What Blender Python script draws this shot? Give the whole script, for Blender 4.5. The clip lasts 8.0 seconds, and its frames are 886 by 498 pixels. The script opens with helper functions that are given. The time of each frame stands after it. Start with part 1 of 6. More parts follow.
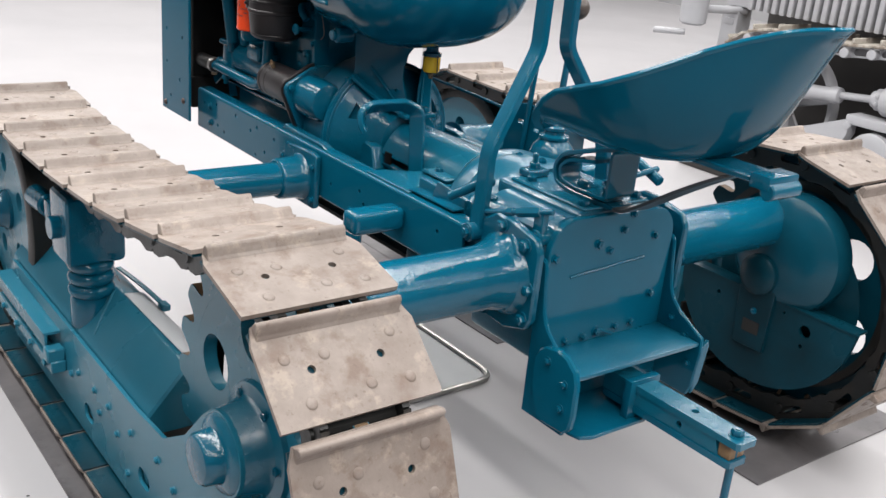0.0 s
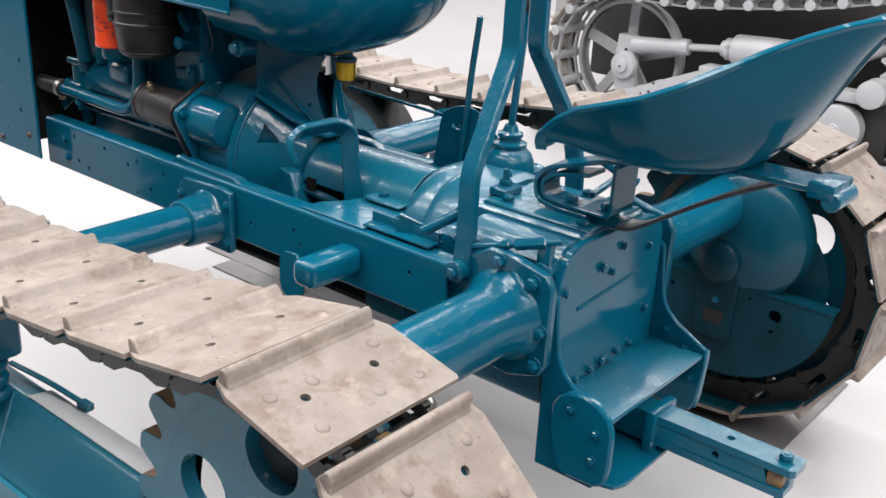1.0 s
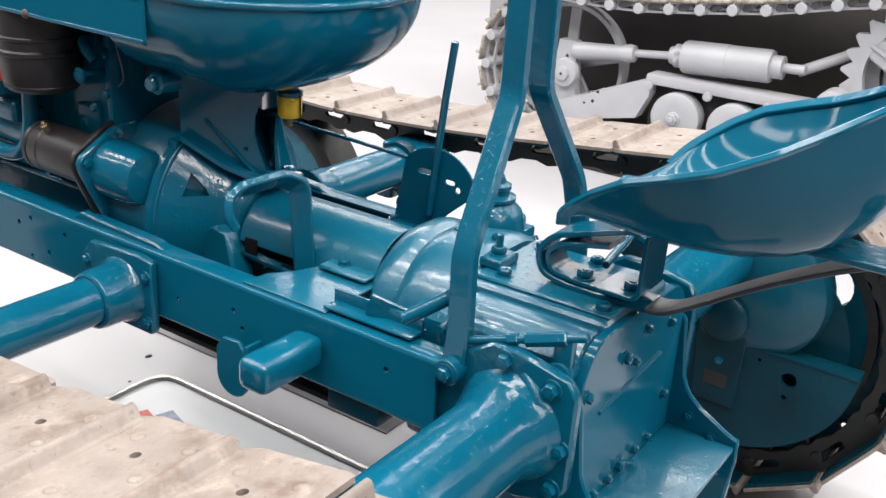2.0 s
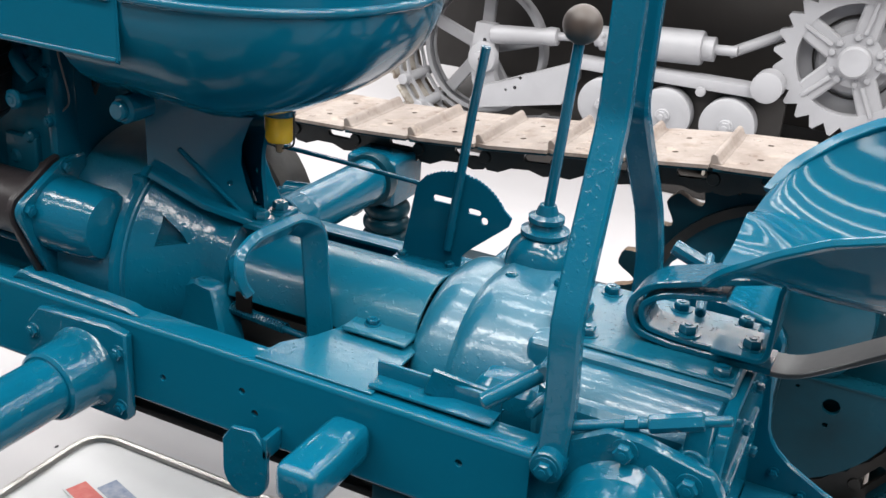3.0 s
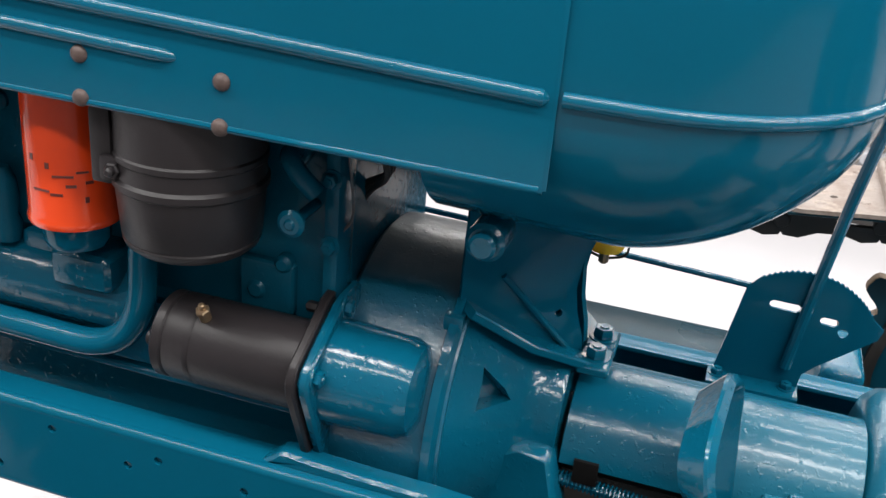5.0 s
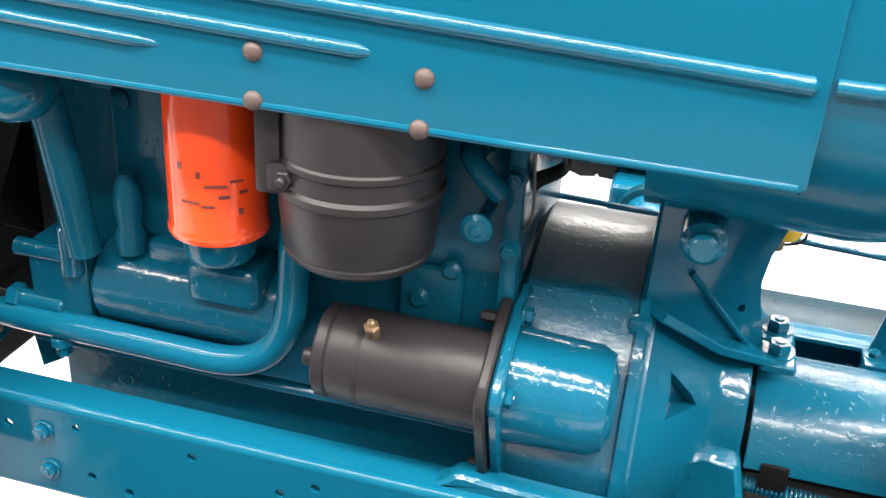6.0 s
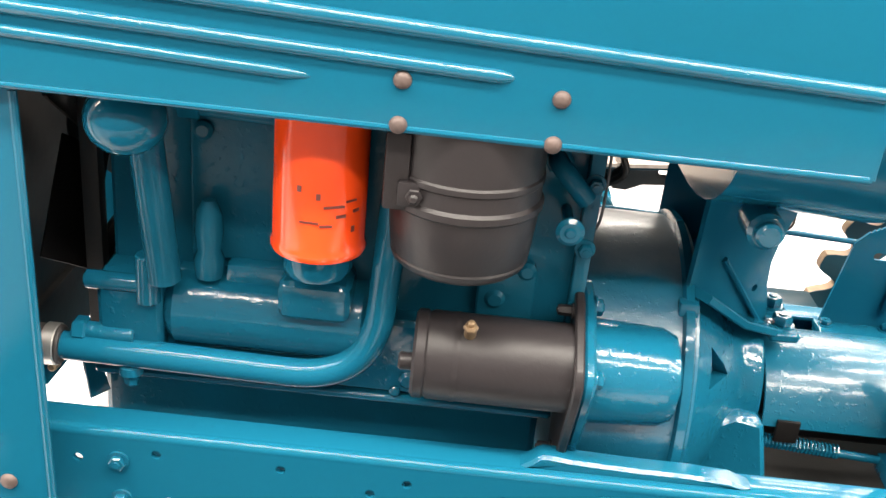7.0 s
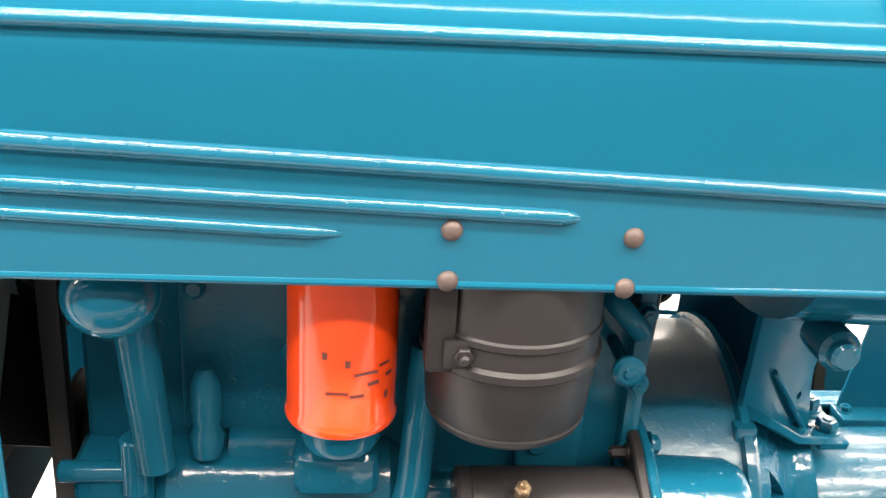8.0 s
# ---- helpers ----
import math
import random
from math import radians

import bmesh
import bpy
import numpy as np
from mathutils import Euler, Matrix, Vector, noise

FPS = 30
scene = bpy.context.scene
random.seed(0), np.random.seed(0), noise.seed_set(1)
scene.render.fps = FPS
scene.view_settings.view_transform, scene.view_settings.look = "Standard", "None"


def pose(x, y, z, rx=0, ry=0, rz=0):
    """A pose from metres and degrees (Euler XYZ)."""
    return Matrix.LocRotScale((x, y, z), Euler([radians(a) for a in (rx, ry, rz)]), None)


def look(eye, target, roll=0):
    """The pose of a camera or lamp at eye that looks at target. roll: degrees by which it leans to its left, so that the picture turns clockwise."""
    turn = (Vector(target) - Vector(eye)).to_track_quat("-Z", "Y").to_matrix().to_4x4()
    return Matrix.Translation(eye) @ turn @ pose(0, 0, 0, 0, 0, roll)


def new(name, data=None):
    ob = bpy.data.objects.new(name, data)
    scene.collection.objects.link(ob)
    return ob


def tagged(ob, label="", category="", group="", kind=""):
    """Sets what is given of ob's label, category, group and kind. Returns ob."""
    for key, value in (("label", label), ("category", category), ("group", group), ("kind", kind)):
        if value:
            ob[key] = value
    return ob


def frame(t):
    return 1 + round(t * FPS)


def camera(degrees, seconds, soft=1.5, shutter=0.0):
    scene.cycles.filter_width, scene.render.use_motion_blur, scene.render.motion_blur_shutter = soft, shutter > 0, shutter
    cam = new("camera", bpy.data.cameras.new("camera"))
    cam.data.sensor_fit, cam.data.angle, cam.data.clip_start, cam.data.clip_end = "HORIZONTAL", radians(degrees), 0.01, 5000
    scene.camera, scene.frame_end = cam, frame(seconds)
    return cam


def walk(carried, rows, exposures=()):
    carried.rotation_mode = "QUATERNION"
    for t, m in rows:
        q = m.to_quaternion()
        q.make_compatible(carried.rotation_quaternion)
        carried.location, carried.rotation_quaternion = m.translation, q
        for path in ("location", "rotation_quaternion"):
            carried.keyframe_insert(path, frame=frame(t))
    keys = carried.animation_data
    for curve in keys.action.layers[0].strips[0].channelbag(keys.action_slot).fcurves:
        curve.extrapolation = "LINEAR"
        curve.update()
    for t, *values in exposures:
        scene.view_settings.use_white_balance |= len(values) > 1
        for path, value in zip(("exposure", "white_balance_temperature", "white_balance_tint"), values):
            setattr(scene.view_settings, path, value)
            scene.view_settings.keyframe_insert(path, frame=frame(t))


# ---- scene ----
cam = camera(47.5, 8.0)
EXPO = ((0.0, -0.44, 6500, 10), (1.5, -0.27, 6500, 10), (2.2, -0.18, 6500, 10), (3.5, -0.2, 6500, 10), (4.0, -0.44, 6500, 10), (4.4, -0.36, 6500, 10), (5.3, 0.18, 6500, 10), (5.9, 1.07, 6700, 10), (6.5, 1.33, 7000, 10), (7.0, 1.34, 7300, 10), (7.5, 1.38, 7400, 10), (8.0, 1.3, 7400, 10))
LAMP = 440.0
PATH = [
    (0, (-1.454, -1.603, 1.209), (-0.298, -0.126, 0.515), 5.4),
    (0.2, (-1.441, -1.481, 1.202), (-0.287, -0.016, 0.481), 3.2),
    (0.5, (-1.428, -1.306, 1.207), (-0.207, 0.077, 0.434), 4.1),
    (0.8, (-1.462, -1.188, 1.221), (-0.117, 0.081, 0.459), 5.1),
    (1, (-1.498, -1.116, 1.226), (-0.057, 0.056, 0.484), 2.8),
    (1.2, (-1.511, -1.059, 1.235), (-0.005, 0.029, 0.496), 2.0),
    (1.5, (-1.453, -0.955, 1.211), (0.107, 0.045, 0.458), 3.5),
    (1.8, (-1.341, -0.843, 1.187), (0.226, 0.156, 0.447), 3.4),
    (2, (-1.264, -0.777, 1.219), (0.283, 0.246, 0.47), 3.6),
    (2.2, (-1.223, -0.725, 1.214), (0.326, 0.3, 0.471), 3.8),
    (3.3, (-1.089, -0.247, 1.184), (0.606, 0.468, 0.398), 4.2),
    (3.5, (-1.039, -0.167, 1.181), (0.594, 0.643, 0.359), 3.2),
    (3.8, (-0.991, -0.056, 1.19), (0.605, 0.793, 0.335), 4.7),
    (4, (-0.985, 0.007, 1.184), (0.622, 0.839, 0.331), 5.8),
    (4.2, (-0.998, 0.09, 1.187), (0.653, 0.831, 0.336), 7.8),
    (5.3, (-0.958, 0.408, 1.187), (0.803, 0.872, 0.359), 4.1),
    (5.5, (-0.933, 0.45, 1.183), (0.81, 0.941, 0.334), 2.9),
    (5.8, (-0.924, 0.502, 1.176), (0.795, 0.991, 0.279), 2.8),
    (6, (-0.942, 0.559, 1.174), (0.792, 0.989, 0.275), 3.7),
    (6.2, (-0.972, 0.617, 1.172), (0.794, 0.954, 0.298), 5.2),
    (6.5, (-1.018, 0.722, 1.19), (0.772, 0.85, 0.306), 5.8),
    (6.8, (-1.062, 0.792, 1.188), (0.741, 0.82, 0.322), 4.9),
    (7, (-1.07, 0.832, 1.185), (0.744, 0.845, 0.342), 5.8),
    (7.2, (-1.055, 0.866, 1.184), (0.755, 0.894, 0.332), 7.1),
    (7.5, (-1.004, 0.918, 1.17), (0.806, 0.992, 0.322), 5.2),
    (7.7, (-0.952, 0.944, 1.185), (0.858, 0.949, 0.334), 4.1),
    (8, (-0.917, 0.957, 1.209), (0.929, 0.77, 0.462), 3.6),
]
walk(cam, [(t, look(eye, target, roll)) for t, eye, target, roll in PATH], exposures=EXPO)

# ---- world and light ----
world = bpy.data.worlds.new("hall_air")
world.use_nodes = True
scene.world = world
world.node_tree.nodes["Background"].inputs[0].default_value = (0.9, 0.95, 1.0, 1)
world.node_tree.nodes["Background"].inputs[1].default_value = 0.012

FLOOR = -0.10      # height of the hall floor
CX = 0.015         # the tractor's middle line
HALL_X, HALL_Y, HALL_H = (-3.4, 9.0), (-8.0, 9.0), 4.2


def strip_lamp(x, y, width, length, watts):
    data = bpy.data.lights.new("strip_light", "AREA")
    data.shape, data.size, data.size_y, data.energy = "RECTANGLE", width, length, watts
    data.color = (1.0, 0.985, 0.96)
    ob = new("strip_light", data)
    ob.location = (x, y, HALL_H - 0.12)
    return ob


# the rows at 5.9 and 7.6 are added to whiten the far floor
LAMP_ROWS = ((-2.9, 0.18), (-1.45, 0.32), (-0.1, 0.17), (1.3, 0.19), (2.7, 0.12), (4.2, 0.16), (5.9, 0.18), (7.6, 0.18))   # middle line and width of each row
for lx, width in LAMP_ROWS:
    strip_lamp(lx, 0.5, width, 15.6, LAMP * width / 0.24)


# ---- materials ----
def nodes_of(name):
    m = bpy.data.materials.new(name)
    m.use_nodes = True
    nt = m.node_tree
    return m, nt, nt.nodes["Principled BSDF"]


def surface(name, colour, colour2=None, rough=0.4, metal=0.0, scale=8.0, bump=0.0, bump_scale=60.0,
            rough_var=0.1, coat=0.0, spots=None, spot_scale=5.0, spot_at=0.6, island=0.0, spec=0.5, lump=0.002, drips=0.0):
    """A painted or bare surface: two colours mixed by broad noise, stains of a third, fine relief and uneven gloss."""
    m, nt, bs = nodes_of(name)
    N, K = nt.nodes.new, nt.links.new
    tc = N("ShaderNodeTexCoord")
    n1 = N("ShaderNodeTexNoise")
    n1.inputs["Scale"].default_value, n1.inputs["Detail"].default_value = scale, 6
    K(tc.outputs["Object"], n1.inputs["Vector"])
    mix = N("ShaderNodeMix")
    mix.data_type = "RGBA"
    mix.inputs[6].default_value = (*colour, 1)
    mix.inputs[7].default_value = (*(colour2 or [c * 0.8 for c in colour]), 1)
    ramp = N("ShaderNodeMapRange")
    ramp.inputs["From Min"].default_value, ramp.inputs["From Max"].default_value = 0.35, 0.7
    K(n1.outputs["Fac"], ramp.inputs["Value"])
    K(ramp.outputs["Result"], mix.inputs[0])
    out = mix.outputs[2]
    if spots:
        n2 = N("ShaderNodeTexNoise")
        n2.inputs["Scale"].default_value, n2.inputs["Detail"].default_value, n2.inputs["Roughness"].default_value = spot_scale, 9, 0.7
        K(tc.outputs["Object"], n2.inputs["Vector"])
        r2 = N("ShaderNodeMapRange")
        r2.inputs["From Min"].default_value, r2.inputs["From Max"].default_value = spot_at, spot_at + 0.12
        r2.inputs["To Max"].default_value = 0.8
        K(n2.outputs["Fac"], r2.inputs["Value"])
        mix2 = N("ShaderNodeMix")
        mix2.data_type = "RGBA"
        K(r2.outputs["Result"], mix2.inputs[0])
        K(out, mix2.inputs[6])
        mix2.inputs[7].default_value = (*spots, 1)
        out = mix2.outputs[2]
    if island:
        oi = N("ShaderNodeObjectInfo")
        hsv = N("ShaderNodeHueSaturation")
        mr = N("ShaderNodeMapRange")
        mr.inputs["To Min"].default_value, mr.inputs["To Max"].default_value = 1 - island, 1 + island
        K(oi.outputs["Random"], mr.inputs["Value"])
        K(mr.outputs["Result"], hsv.inputs["Value"])
        K(out, hsv.inputs["Color"])
        out = hsv.outputs["Color"]
    K(out, bs.inputs["Base Color"])
    n3 = N("ShaderNodeTexNoise")
    n3.inputs["Scale"].default_value, n3.inputs["Detail"].default_value = bump_scale, 6
    K(tc.outputs["Object"], n3.inputs["Vector"])
    rr = N("ShaderNodeMapRange")
    rr.inputs["To Min"].default_value, rr.inputs["To Max"].default_value = max(rough - rough_var, 0.03), rough + rough_var
    K(n1.outputs["Fac"], rr.inputs["Value"])
    K(rr.outputs["Result"], bs.inputs["Roughness"])
    bs.inputs["Metallic"].default_value = metal
    bs.inputs["Specular IOR Level"].default_value = spec
    bs.inputs["Coat Weight"].default_value = coat
    bs.inputs["Coat Roughness"].default_value = 0.06
    if bump:
        b = N("ShaderNodeBump")
        b.inputs["Strength"].default_value, b.inputs["Distance"].default_value = bump, lump
        height = n3.outputs["Fac"]
        if drips:
            # sparse runs and blobs in thick paint
            n4, r4, add = N("ShaderNodeTexNoise"), N("ShaderNodeMapRange"), N("ShaderNodeMath")
            n4.inputs["Scale"].default_value, n4.inputs["Detail"].default_value = bump_scale * 3.1, 2
            K(tc.outputs["Object"], n4.inputs["Vector"])
            r4.inputs["From Min"].default_value, r4.inputs["From Max"].default_value = 0.60, 0.74
            r4.inputs["To Max"].default_value = drips
            K(n4.outputs["Fac"], r4.inputs["Value"])
            add.operation = "ADD"
            K(height, add.inputs[0])
            K(r4.outputs["Result"], add.inputs[1])
            height = add.outputs[0]
        K(height, b.inputs["Height"])
        K(b.outputs["Normal"], bs.inputs["Normal"])
        K(b.outputs["Normal"], bs.inputs["Coat Normal"])
    return m


TEAL = (0.0015, 0.083, 0.143)
TEAL2 = (0.0015, 0.068, 0.118)
M = {
    # brushed-on machine paint: thick, glossy, a little lumpy
    "cast": surface("teal_paint_on_casting", TEAL, TEAL2, 0.11, 0, 5, 0.36, 48, 0.04, lump=0.0022, spec=0.42, drips=0.42),
    "sheet": surface("teal_paint_on_sheet", TEAL, (0.0015, 0.077, 0.132), 0.10, 0, 2.5, 0.08, 45, 0.03, spec=0.20),
    "panel": surface("teal_paint_on_wavy_sheet", TEAL, (0.0015, 0.077, 0.132), 0.10, 0, 2.5, 0.16, 9, 0.03, lump=0.006, spec=0.13),
    # seat teal, darkened so that its underside looks shaded
    "pan": surface("teal_paint_darkened_on_pan", TEAL2, (0.001, 0.060, 0.104), 0.10, 0, 2.5, 0.14, 11, 0.03, lump=0.005, spec=0.11),
    "frost": surface("teal_paint_hazed_with_dust", TEAL, (0.006, 0.105, 0.168), 0.30, 0, 6, 0.30, 52, 0.08, 0.45, spec=0.6, lump=0.0022, drips=0.42),
    "tank": surface("teal_paint_on_tank", TEAL, (0.0015, 0.077, 0.132), 0.12, 0, 2.5, 0.06, 30, 0.03, spec=0.16),
    "worn": surface("teal_paint_dulled", TEAL, (0.006, 0.105, 0.165), 0.25, 0, 6, 0.3, 50, 0.08, 0.25, spec=0.40, drips=0.5),
    "crown": surface("teal_paint_with_grey_sheen", TEAL, TEAL2, 0.3, 0, 5, 0.4, 70, 0.08, 0.3, spec=0.7, drips=0.4),
    # the same teal, its colour lowered for the shade over the final drive
    "shade_teal": surface("teal_paint_lowered_for_shade", (0.003, 0.056, 0.090), (0.003, 0.042, 0.066), 0.20, 0, 5, 0.25, 60, 0.06, spec=0.3),
    "block": surface("teal_paint_on_engine_block", TEAL, (0.004, 0.068, 0.110), 0.16, 0, 7, 0.32, 50, 0.06, spec=0.14, drips=0.45),
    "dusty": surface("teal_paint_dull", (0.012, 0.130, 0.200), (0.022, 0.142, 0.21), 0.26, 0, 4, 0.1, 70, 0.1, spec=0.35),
    # dark teal, lowered further to carry the shade between and under parts
    "under": surface("teal_paint_dark_and_shaded", (0.002, 0.036, 0.056), (0.002, 0.018, 0.027), 0.30, 0, 6, 0.2, 80, 0.1, spec=0.18),
    "chain": surface("oily_chain_steel", (0.012, 0.014, 0.015), (0.024, 0.020, 0.017), 0.45, 0.2, 12, 0.3, 90, 0.15),
    "black": surface("satin_black_paint", (0.019, 0.0163, 0.0178), (0.0145, 0.0126, 0.0138), 0.42, 0, 8, 0.15, 150, 0.08, spec=0.27),
    "dark": surface("dark_metal", (0.010, 0.010, 0.011), (0.02, 0.018, 0.016), 0.5, 0.1, 10, 0.2, 60, 0.15),
    "orange": surface("orange_enamel", (0.70, 0.058, 0.010), (0.65, 0.05, 0.008), 0.16, 0, 6, 0.02, 60, 0.04, 0.4),
    "print": surface("black_print", (0.12, 0.022, 0.016), None, 0.35, 0, 30, 0, 60, 0.05),
    "zinc": surface("zinc_plate", (0.55, 0.54, 0.52), (0.42, 0.40, 0.38), 0.35, 0.9, 25, 0.1, 80, 0.1),
    "brass": surface("tarnished_brass", (0.34, 0.24, 0.15), (0.24, 0.17, 0.11), 0.42, 0.8, 30, 0.1, 80, 0.1),
    "rivet": surface("rusty_bolt_head", (0.095, 0.064, 0.056), (0.06, 0.044, 0.041), 0.55, 0.3, 40, 0.3, 200, 0.1),
    "toothrust": surface("rusty_worn_tooth_steel", (0.24, 0.15, 0.075), (0.14, 0.08, 0.045), 0.5, 0.2, 30, 0.3, 120, 0.1, 0, (0.05, 0.04, 0.035), 25, 0.55),
    "rubber": surface("black_rubber", (0.018, 0.016, 0.016), (0.025, 0.022, 0.021), 0.55, 0, 15, 0.1, 90, 0.1),
    "steel": surface("worn_spring_steel", (0.10, 0.10, 0.105), (0.07, 0.075, 0.08), 0.38, 0.5, 14, 0.1, 90, 0.1),
    "knob": surface("worn_brown_knob", (0.065, 0.048, 0.040), (0.045, 0.034, 0.029), 0.4, 0, 30, 0.1, 90, 0.1),
    "grey": surface("pale_grey_paint", (0.37, 0.37, 0.39), (0.32, 0.32, 0.337), 0.42, 0, 5, 0.2, 70, 0.1, 0, (0.30, 0.27, 0.24), 9.0, 0.66),
    "hull": surface("dark_hull_steel", (0.034, 0.030, 0.028), (0.018, 0.016, 0.015), 0.55, 0.1, 3, 0.2, 40, 0.1),
    "cream": surface("cream_track_pad", (0.36, 0.33, 0.29), (0.27, 0.24, 0.21), 0.6, 0, 10, 0.3, 90, 0.1, 0, (0.10, 0.065, 0.04), 14, 0.48),
    "mat": surface("greasy_steel_sheet", (0.17, 0.16, 0.165), (0.10, 0.095, 0.10), 0.33, 0.35, 7, 0.15, 60, 0.15, 0, (0.05, 0.042, 0.04), 5, 0.55),
    "tray": surface("enamelled_drip_tray", (0.52, 0.525, 0.535), (0.46, 0.465, 0.48), 0.35, 0.1, 4, 0.03, 60, 0.1, 0, (0.42, 0.42, 0.42), 8, 0.68),
    "floor": surface("polished_pale_concrete", (0.395, 0.383, 0.394), (0.352, 0.343, 0.354), 0.33, 0, 0.9, 0.03, 30, 0.1, 0, (0.355, 0.347, 0.356), 1.6, 0.6),
    "pale_wall": surface("pale_reflecting_wall", (0.36, 0.36, 0.37), (0.32, 0.32, 0.33), 0.7, 0, 1.0, 0.03, 30, 0.1),
    "wall": surface("grey_hall_wall", (0.06, 0.06, 0.065), (0.045, 0.045, 0.05), 0.7, 0, 1.0, 0.03, 30, 0.1),
    "ceiling": surface("white_ceiling_board", (0.80, 0.80, 0.80), (0.76, 0.76, 0.765), 0.8, 0, 0.8, 0.03, 30, 0.1),
    "red": surface("red_print", (0.5, 0.06, 0.05), (0.55, 0.12, 0.1), 0.4, 0, 60, 0, 60, 0.05),
    "bluep": surface("blue_grey_print", (0.12, 0.16, 0.25), (0.3, 0.32, 0.38), 0.4, 0, 60, 0, 60, 0.05),
    # near-black that stands in for shade in gaps, holes and behind panels
    "pit": surface("near_black_for_shade", (0.005, 0.005, 0.0055), (0.009, 0.008, 0.0075), 0.5, 0, 12, 0.2, 60, 0.12, spec=0.15),
    "soot": surface("dull_charcoal", (0.03, 0.03, 0.032), None, 0.6, 0, 20, 0.1, 60, 0.05),
}


def grey_sheen_above(m, z0, z1, bare):
    """Teal fading raggedly above a height into bare, a grey painted as sheen."""
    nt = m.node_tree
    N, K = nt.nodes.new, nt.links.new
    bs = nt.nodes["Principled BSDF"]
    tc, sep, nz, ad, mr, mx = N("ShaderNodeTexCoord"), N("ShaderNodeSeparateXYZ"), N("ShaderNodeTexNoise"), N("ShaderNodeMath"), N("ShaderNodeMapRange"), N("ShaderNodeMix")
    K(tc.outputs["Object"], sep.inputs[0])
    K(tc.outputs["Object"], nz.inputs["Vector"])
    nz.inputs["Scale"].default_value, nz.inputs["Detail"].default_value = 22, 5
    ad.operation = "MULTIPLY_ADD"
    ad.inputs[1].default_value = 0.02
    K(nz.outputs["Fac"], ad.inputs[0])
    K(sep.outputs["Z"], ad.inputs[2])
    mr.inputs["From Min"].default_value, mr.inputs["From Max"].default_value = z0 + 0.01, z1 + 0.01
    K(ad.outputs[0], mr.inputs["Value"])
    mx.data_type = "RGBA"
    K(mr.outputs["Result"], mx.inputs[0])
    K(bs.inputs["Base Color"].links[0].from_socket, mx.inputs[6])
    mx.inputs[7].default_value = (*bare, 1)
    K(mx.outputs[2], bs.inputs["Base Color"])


# the pale grey stands in for the reflection along the housing's crown
grey_sheen_above(M["crown"], 0.712, 0.745, (0.34, 0.35, 0.35))


def plate_steel():
    """Bare, worn track steel: pale scuffs, tan rust clouds, dark grime and fine pitting."""
    m, nt, bs = nodes_of("bare_track_steel")
    N, K = nt.nodes.new, nt.links.new
    tc, oi, shift = N("ShaderNodeTexCoord"), N("ShaderNodeObjectInfo"), N("ShaderNodeVectorMath")
    shift.operation = "MULTIPLY_ADD"
    shift.inputs[1].default_value = (1, 1, 1)
    K(tc.outputs["Object"], shift.inputs[0])
    big = N("ShaderNodeMath")
    big.operation = "MULTIPLY"
    big.inputs[1].default_value = 37.0
    K(oi.outputs["Random"], big.inputs[0])
    K(big.outputs[0], shift.inputs[2])

    def cloud(scale, detail, lo, hi, top):
        n, r = N("ShaderNodeTexNoise"), N("ShaderNodeMapRange")
        n.inputs["Scale"].default_value, n.inputs["Detail"].default_value, n.inputs["Roughness"].default_value = scale, detail, 0.65
        K(shift.outputs[0], n.inputs["Vector"])
        r.inputs["From Min"].default_value, r.inputs["From Max"].default_value, r.inputs["To Max"].default_value = lo, hi, top
        K(n.outputs["Fac"], r.inputs["Value"])
        return n.outputs["Fac"], r.outputs["Result"]

    def over(under, fac, colour):
        mx = N("ShaderNodeMix")
        mx.data_type = "RGBA"
        K(fac, mx.inputs[0])
        if isinstance(under, tuple):
            mx.inputs[6].default_value = (*under, 1)
        else:
            K(under, mx.inputs[6])
        mx.inputs[7].default_value = (*colour, 1)
        return mx.outputs[2]
    broad, f1 = cloud(9, 8, 0.38, 0.66, 0.9)
    c = over((0.226, 0.190, 0.168), f1, (0.150, 0.119, 0.102))
    _, f2 = cloud(17, 9, 0.51, 0.66, 0.8)
    c = over(c, f2, (0.120, 0.080, 0.060))
    _, f3 = cloud(24, 6, 0.555, 0.68, 0.7)
    c = over(c, f3, (0.29, 0.242, 0.20))
    fine, f4 = cloud(95, 5, 0.60, 0.72, 0.7)
    c = over(c, f4, (0.09, 0.062, 0.048))
    hsv, val = N("ShaderNodeHueSaturation"), N("ShaderNodeMapRange")
    val.inputs["To Min"].default_value, val.inputs["To Max"].default_value = 0.90, 1.08
    K(oi.outputs["Random"], val.inputs["Value"])
    K(val.outputs["Result"], hsv.inputs["Value"])
    K(c, hsv.inputs["Color"])
    K(hsv.outputs["Color"], bs.inputs["Base Color"])
    rr = N("ShaderNodeMapRange")
    rr.inputs["To Min"].default_value, rr.inputs["To Max"].default_value = 0.34, 0.66
    K(broad, rr.inputs["Value"])
    K(rr.outputs["Result"], bs.inputs["Roughness"])
    bs.inputs["Specular IOR Level"].default_value = 0.45
    bp = N("ShaderNodeBump")
    bp.inputs["Strength"].default_value, bp.inputs["Distance"].default_value = 0.55, 0.0022
    mixh = N("ShaderNodeMath")
    mixh.operation = "MULTIPLY_ADD"
    mixh.inputs[1].default_value = 0.5
    K(fine, mixh.inputs[0])
    K(broad, mixh.inputs[2])
    K(mixh.outputs[0], bp.inputs["Height"])
    K(bp.outputs["Normal"], bs.inputs["Normal"])
    return m


M["plate"] = plate_steel()


